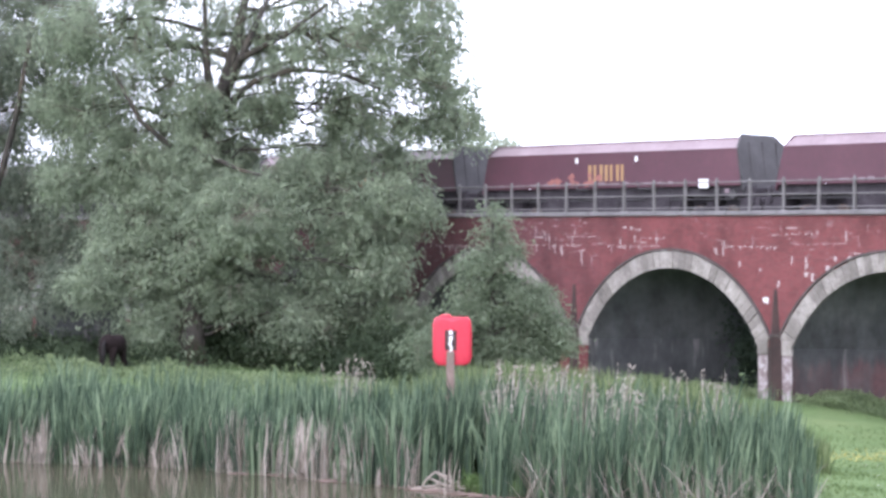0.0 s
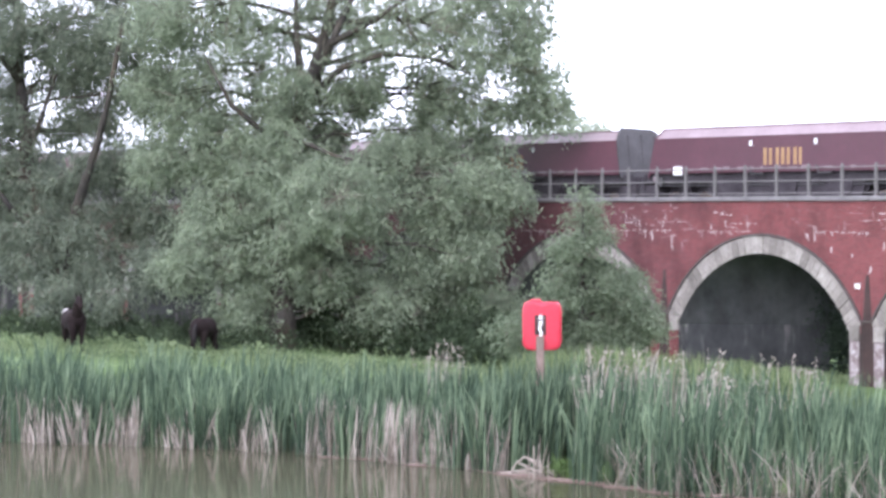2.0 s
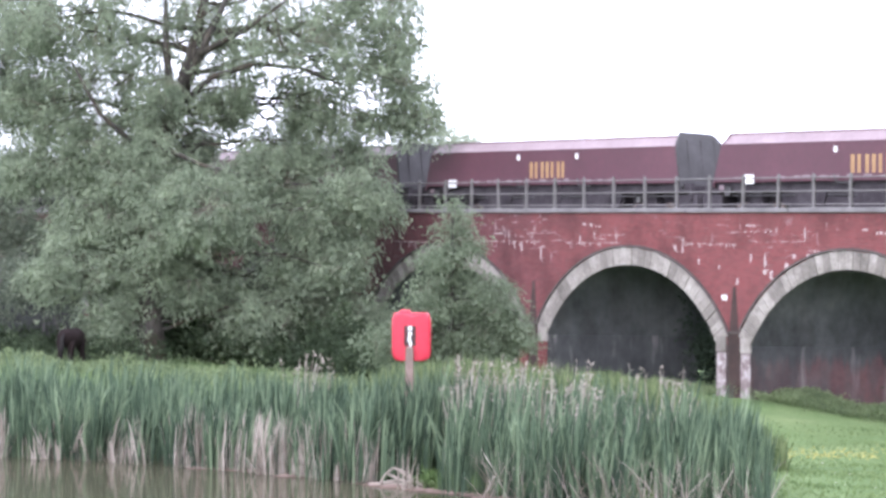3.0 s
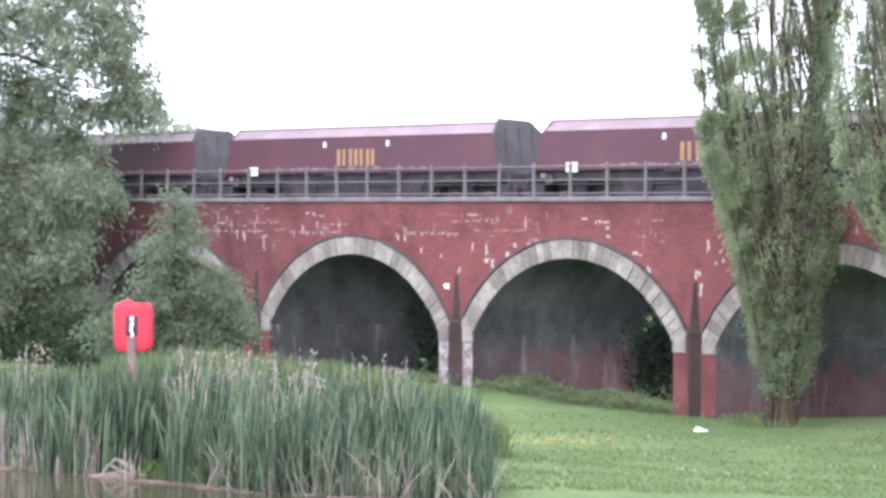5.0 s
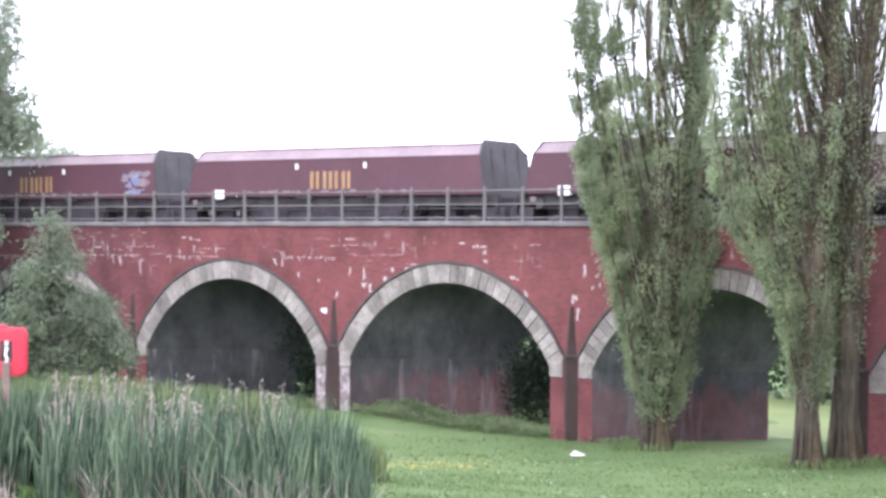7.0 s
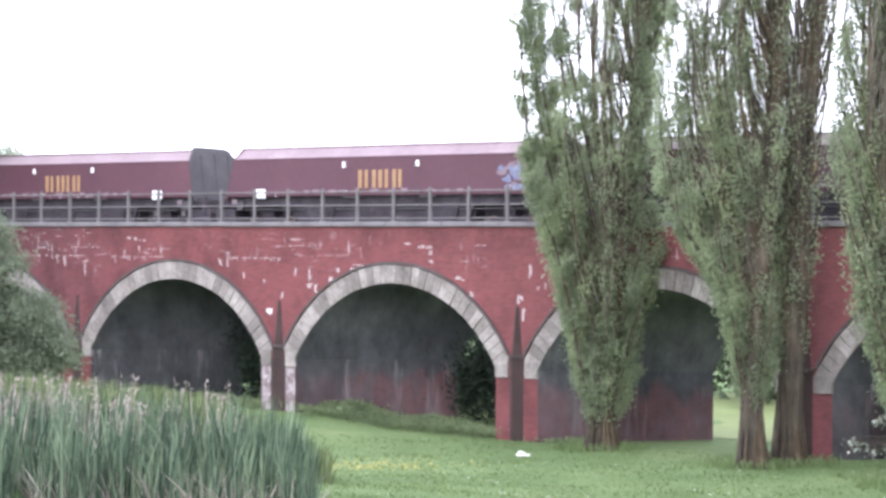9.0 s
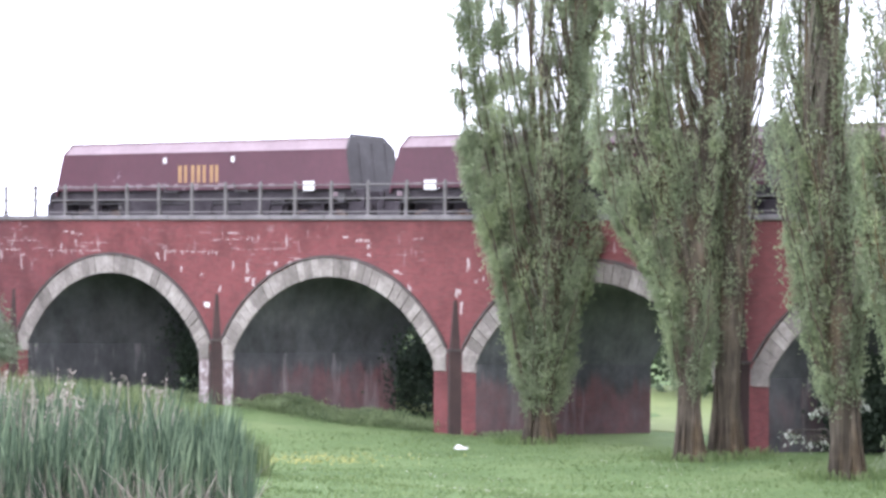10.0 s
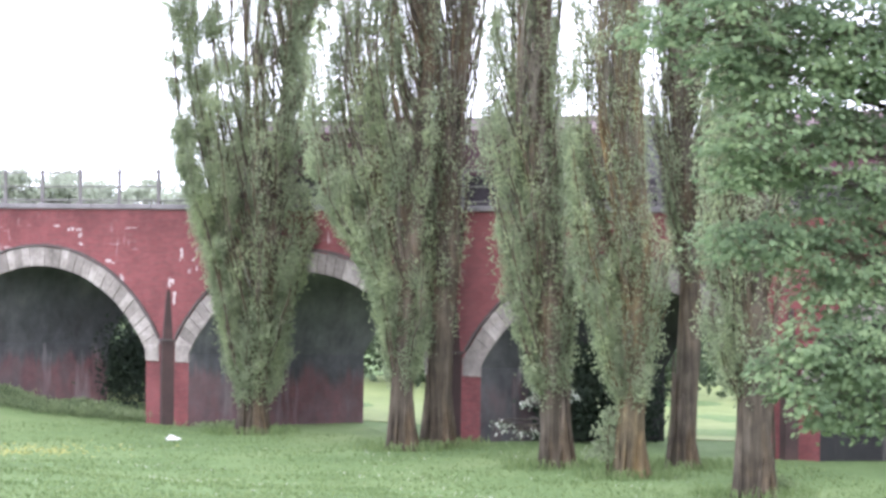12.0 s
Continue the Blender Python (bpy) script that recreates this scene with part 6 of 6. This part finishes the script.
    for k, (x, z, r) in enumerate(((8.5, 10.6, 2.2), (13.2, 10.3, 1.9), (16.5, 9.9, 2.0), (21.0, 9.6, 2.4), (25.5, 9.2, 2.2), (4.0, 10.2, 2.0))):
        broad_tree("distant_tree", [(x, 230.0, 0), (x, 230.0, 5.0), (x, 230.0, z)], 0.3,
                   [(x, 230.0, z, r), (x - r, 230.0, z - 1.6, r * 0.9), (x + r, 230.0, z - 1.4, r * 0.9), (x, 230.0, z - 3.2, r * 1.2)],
                   90, 60, (0.5, 0.3), 0.1, BARK, HAZED_LEAF, "distant treetop behind the viaduct, haze put into its pale leaves", "tree", 70 + k, group="distant trees")
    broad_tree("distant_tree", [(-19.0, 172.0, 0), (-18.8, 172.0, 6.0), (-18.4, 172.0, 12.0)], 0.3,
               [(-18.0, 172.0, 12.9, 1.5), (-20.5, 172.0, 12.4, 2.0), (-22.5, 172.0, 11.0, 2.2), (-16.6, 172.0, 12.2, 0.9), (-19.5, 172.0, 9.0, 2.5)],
               80, 36, (0.40, 0.22), 0.1, BARK, HAZED_LEAF, "tree behind the viaduct, haze put into its pale leaves", "tree", 60)
    # blossom bough and suckers under the poplars
    broad_tree("hawthorn_bush", [(18.8, 70.5, 0), (18.5, 70.7, 0.8), (18.0, 71.0, 1.6)], 0.06,
               [(17.75, 71.2, 1.60, 0.13), (18.0, 71.2, 1.68, 0.14), (18.25, 71.1, 1.76, 0.12), (17.0, 71.6, 0.98, 0.10), (17.25, 71.5, 0.82, 0.13), (17.55, 71.4, 0.72, 0.14),
                (17.9, 71.2, 0.74, 0.14), (18.25, 71.1, 0.88, 0.12), (18.6, 71.0, 1.0, 0.12), (18.3, 71.0, 2.5, 0.16), (18.7, 71.0, 2.55, 0.2), (18.95, 71.0, 1.9, 0.14)],
               52, 11, (0.12, 0.07), 0.1, BARK, BLOSSOM, "hawthorn bough in white blossom by the arch", "bush", 61, spread=0.14)
    broad_tree("poplar_suckers", [(18.45, 65.0, 0), (18.45, 65.0, 0.8), (18.5, 65.0, 1.7)], 0.04,
               [(18.4, 65.0, 0.6, 0.32), (18.5, 65.0, 1.1, 0.3), (18.55, 65.0, 1.6, 0.25)], 34, 30, (0.13, 0.08), 0.0, BARK_YELLOW, POPLAR, "yellow-green suckers at a poplar's foot", "shrub", 62, spread=0.16)
    rng2 = np.random.default_rng(88)
    sx, sy = 21.5, 60.3
    sap = thing("sapling", pose(sx, sy, float(land(sx, sy)) - 0.05), "thin bare sapling stem beside a poplar", "sapling")
    part("stem", Shape().tube([(0, 0, 0), (0.02, 0, 1.2), (-0.02, 0.02, 2.6), (0.05, 0, 4.2)], [0.045, 0.04, 0.034, 0.02], 7), BARK_POPLAR, sap)
    w = rng2.normal(0, 1, (260, 3)) * [0.22, 0.2, 0.16] + [0.2, -0.1, 0.22]
    part("shoots", leaf_mesh("shoots", w, rng2.normal(0, 0.5, (260, 3)) + [0, 0, 0.9], 0.14, 0.06, rng2), WEED, sap, kind="stuff")
    # buttercups and daisies in the turf
    rng = np.random.default_rng(63)
    n = 330
    x, y = rng.normal(2.9, 1.5, n), rng.normal(75.0, 0.9, n)
    at = np.stack([x, y, land(x, y) + rng.uniform(0.04, 0.12, n)], 1)
    solo("buttercups", leaf_mesh("buttercups", at, rng.normal(0, 1, (n, 3)) * [1, 1, 0.3], 0.075, 0.06, rng), BUTTERCUP, Matrix(), "patch of yellow buttercups in the grass", "flowers", "stuff")
    n = 1100
    x, y = rng.uniform(2.5, 22, n), rng.uniform(53, 76, n)
    keep = np.sin(x * 1.1) + np.sin(y * 0.9 + x * 0.4) + rng.normal(0, 0.5, n) > 0.5
    x, y = x[keep], y[keep]
    n = len(x)
    at = np.stack([x, y, land(x, y) + rng.uniform(0.03, 0.08, n)], 1)
    solo("daisies", leaf_mesh("daisies", at, rng.normal(0, 1, (n, 3)) * [1, 1, 0.3], 0.05, 0.035, rng), DAISY, Matrix(), "scattered white daisies in the meadow", "flowers", "stuff")
    # short tufts all over the turf, thicker in patches
    n = 52000
    y = 51 + 35 * rng.uniform(0, 1, n) ** 1.4
    x = rng.uniform(0.5, 25, n)
    patch = np.sin(x * 1.9 + np.sin(y * 1.1)) + np.sin(y * 1.4 - x * 0.7) + np.sin(x * 4.3 + y * 3.1)
    front = -((x - ORIGIN[0]) * BACK[0] + (y - ORIGIN[1]) * BACK[1])
    keep = (rng.uniform(-3.4, 2.2, n) < patch) & (front > 0.5)
    x, y, patch = x[keep], y[keep], patch[keep]
    n = len(x)
    at = np.stack([x, y, land(x, y) - 0.01], 1)
    solo("turf_tufts", leaf_mesh("turf_tufts", at, np.stack([rng.normal(0, 0.6, n), rng.normal(0, 0.6, n), rng.uniform(0.35, 1, n)], 1), 0.10, 0.045, rng), TURF, Matrix(),
         "short tufts of meadow grass", "grass", "stuff")
    # longer grass round the trunks
    feet = [(10.9, 81.1, 0.9), (14.65, 74.6, 0.8), (15.95, 75.4, 0.9), (17.7, 67.6, 0.9), (19.05, 64.9, 0.9), (21.3, 67.3, 0.9), (20.75, 59.6, 1.1)]
    r, t = [], []
    for fx, fy, w in feet:
        k = 420
        a, d = rng.uniform(0, 6.283, k), rng.uniform(0.45, 0.8 + w * 0.5, k)
        xx, yy = fx + np.cos(a) * d * 1.3, fy + np.sin(a) * d
        q = np.stack([xx, yy, land(xx, yy)], 1)
        h = rng.uniform(0.1, 0.36, k)
        r.append(q)
        t.append(q + np.stack([rng.normal(0, 0.35, k) * h, rng.normal(0, 0.35, k) * h, h], 1))
    solo("trunk_grass", blade_mesh("trunk_grass", np.concatenate(r), np.concatenate(t), 0.035, 0.7, rng), TURF, Matrix(), "long grass round the feet of the poplars", "grass", "stuff")


def horse(at, label, grazing, seed):
    """A heavy dark horse, nose towards local x, feet on the ground."""
    pr = random.Random(seed)
    h = thing("horse", at, label, "horse", "horses by the viaduct")
    part("body", Shape().tube([(-0.86, 0, 1.22), (-0.78, 0, 1.24), (-0.55, 0, 1.27), (-0.15, 0, 1.20), (0.3, 0, 1.20), (0.6, 0, 1.25), (0.82, 0, 1.25), (0.9, 0, 1.25)],
                              [0.06, 0.27, 0.39, 0.40, 0.40, 0.38, 0.26, 0.08], 14, 0.03, pr), HIDE, h, smooth=True)
    for x, y, back in ((-0.62, 0.2, 1), (-0.55, -0.2, 1), (0.6, 0.19, 0), (0.68, -0.19, 0)):
        k = -0.10 if back else 0.02
        leg = part("leg", Shape().tube([(x, y, 1.15), (x + 0.02, y, 0.85), (x + k, y, 0.52), (x + k * 0.7, y, 0.3), (x + k * 0.5, y, 0.12)], [0.19, 0.145, 0.085, 0.062, 0.075], 9), HIDE, h, smooth=True)
        part("hoof", Shape().tube([(x + k * 0.5, y, 0.13), (x + k * 0.5 + 0.03, y, 0.0)], [0.075, 0.10], 9), MANE, leg)
    if grazing:
        neck, head, poll = [(0.62, 0, 1.32), (0.9, 0, 1.1), (1.15, 0, 0.78), (1.27, 0, 0.55)], [(1.2, 0, 0.66), (1.32, 0, 0.45), (1.42, 0, 0.2), (1.45, 0, 0.07)], (1.2, 0.72)
    else:
        neck, head, poll = [(0.58, 0, 1.28), (0.76, 0, 1.6), (0.92, 0, 1.92), (1.0, 0, 2.08)], [(0.93, 0, 2.12), (1.1, 0, 2.02), (1.32, 0, 1.8), (1.42, 0, 1.7)], (0.95, 2.2)
    part("neck", Shape().tube(neck, [0.29, 0.22, 0.165, 0.12], 10), HIDE, h, smooth=True)
    skull = part("head", Shape().tube(head, [0.09, 0.145, 0.10, 0.07], 10), HIDE, h, smooth=True)
    for y in (-0.08, 0.08):
        part("ear", Shape().tube([(poll[0], y, poll[1] - 0.06), (poll[0] + 0.01, y * 1.15, poll[1] + 0.05), (poll[0] + 0.03, y * 1.2, poll[1] + 0.13)], [0.03, 0.045, 0.008], 6), HIDE, skull)
    part("mane", Shape().tube([(a - 0.13, 0.02, b + 0.09) for a, _, b in neck], [0.05, 0.075, 0.07, 0.05], 6, 0.2, pr), MANE, h)
    part("tail", Shape().tube([(-0.86, 0, 1.4), (-1.0, 0.01, 1.2), (-1.03, 0.02, 0.8), (-1.0, 0.0, 0.42)], [0.05, 0.085, 0.10, 0.03], 7, 0.15, pr), MANE, h)
    return h


def build_horses():
    one = horse(pose(-31.8, 98.5, float(land(-31.8, 98.5)), 0, 0, -60) @ Matrix.Scale(1.06, 4), "dark brown horse with a white rump patch, its head raised", False, 3)
    part("marking", Shape().tube([(-0.76, -0.12, 1.42), (-0.68, -0.16, 1.48), (-0.5, -0.16, 1.52), (-0.3, -0.14, 1.5)], [0.03, 0.15, 0.16, 0.02], 9, 0.1, random.Random(2)), PALEHIDE, one, "white hide patch", smooth=True)
    horse(pose(-26.2, 98.2, float(land(-26.2, 98.2)), 0, 0, 84), "dark brown horse grazing on the rough bank", True, 4)


def build_litter():
    z = float(land(8.09, 79.17))
    bag = thing("plastic_bag", pose(8.09, 79.17, z, 0, 0, 10), "crumpled white plastic bag lying on the meadow", "litter")
    s, n, pr = Shape(), 14, random.Random(7)
    rows = [(0.0, 0.18), (0.04, 0.20), (0.10, 0.15), (0.14, 0.08), (0.16, 0.02)]
    v = [(math.cos(6.283 * j / n) * r * pr.uniform(0.8, 1.2) - (0.05 if z0 > 0.1 else 0), math.sin(6.283 * j / n) * r * 0.6 * pr.uniform(0.8, 1.2), z0 + pr.uniform(-0.015, 0.015)) for z0, r in rows for j in range(n)]
    s.add(v, [(r * n + j, r * n + (j + 1) % n, (r + 1) * n + (j + 1) % n, (r + 1) * n + j) for r in range(4) for j in range(n)] + [tuple(range(4 * n, 5 * n))])
    part("film", s, LITTER, bag, smooth=False)
    part("flap", Shape().add([(0.15, -0.1, 0.03), (0.28, -0.05, 0.02), (0.26, 0.08, 0.05), (0.16, 0.1, 0.06), (0.25, 0.0, 0.09)], [(0, 1, 4), (1, 2, 4), (2, 3, 4), (3, 0, 4)]), LITTER, bag)


build_ground()
build_viaduct()
build_fence()
TRAIN = build_train()
build_lifebuoy()
build_reeds()
build_trees()
build_undergrowth()
build_litter()
build_horses()

# Metres along the viaduct of the last wagon's rear end, by seconds
REAR = [(0.0, -105.02), (1.5, -88.11), (2.5, -76.63), (4.0, -59.52), (5.5, -42.37), (6.5, -30.83), (8.0, -13.58), (9.5, 3.67), (10.5, 15.16), (11.5, 26.64), (12.0, 32.41)]


def motions():
    for i, wagon in enumerate(TRAIN):
        walk(wagon, [(t, VIADUCT @ pose(m + SPACE * i, TRACK, RAIL_TOP)) for t, m in REAR])


motions()
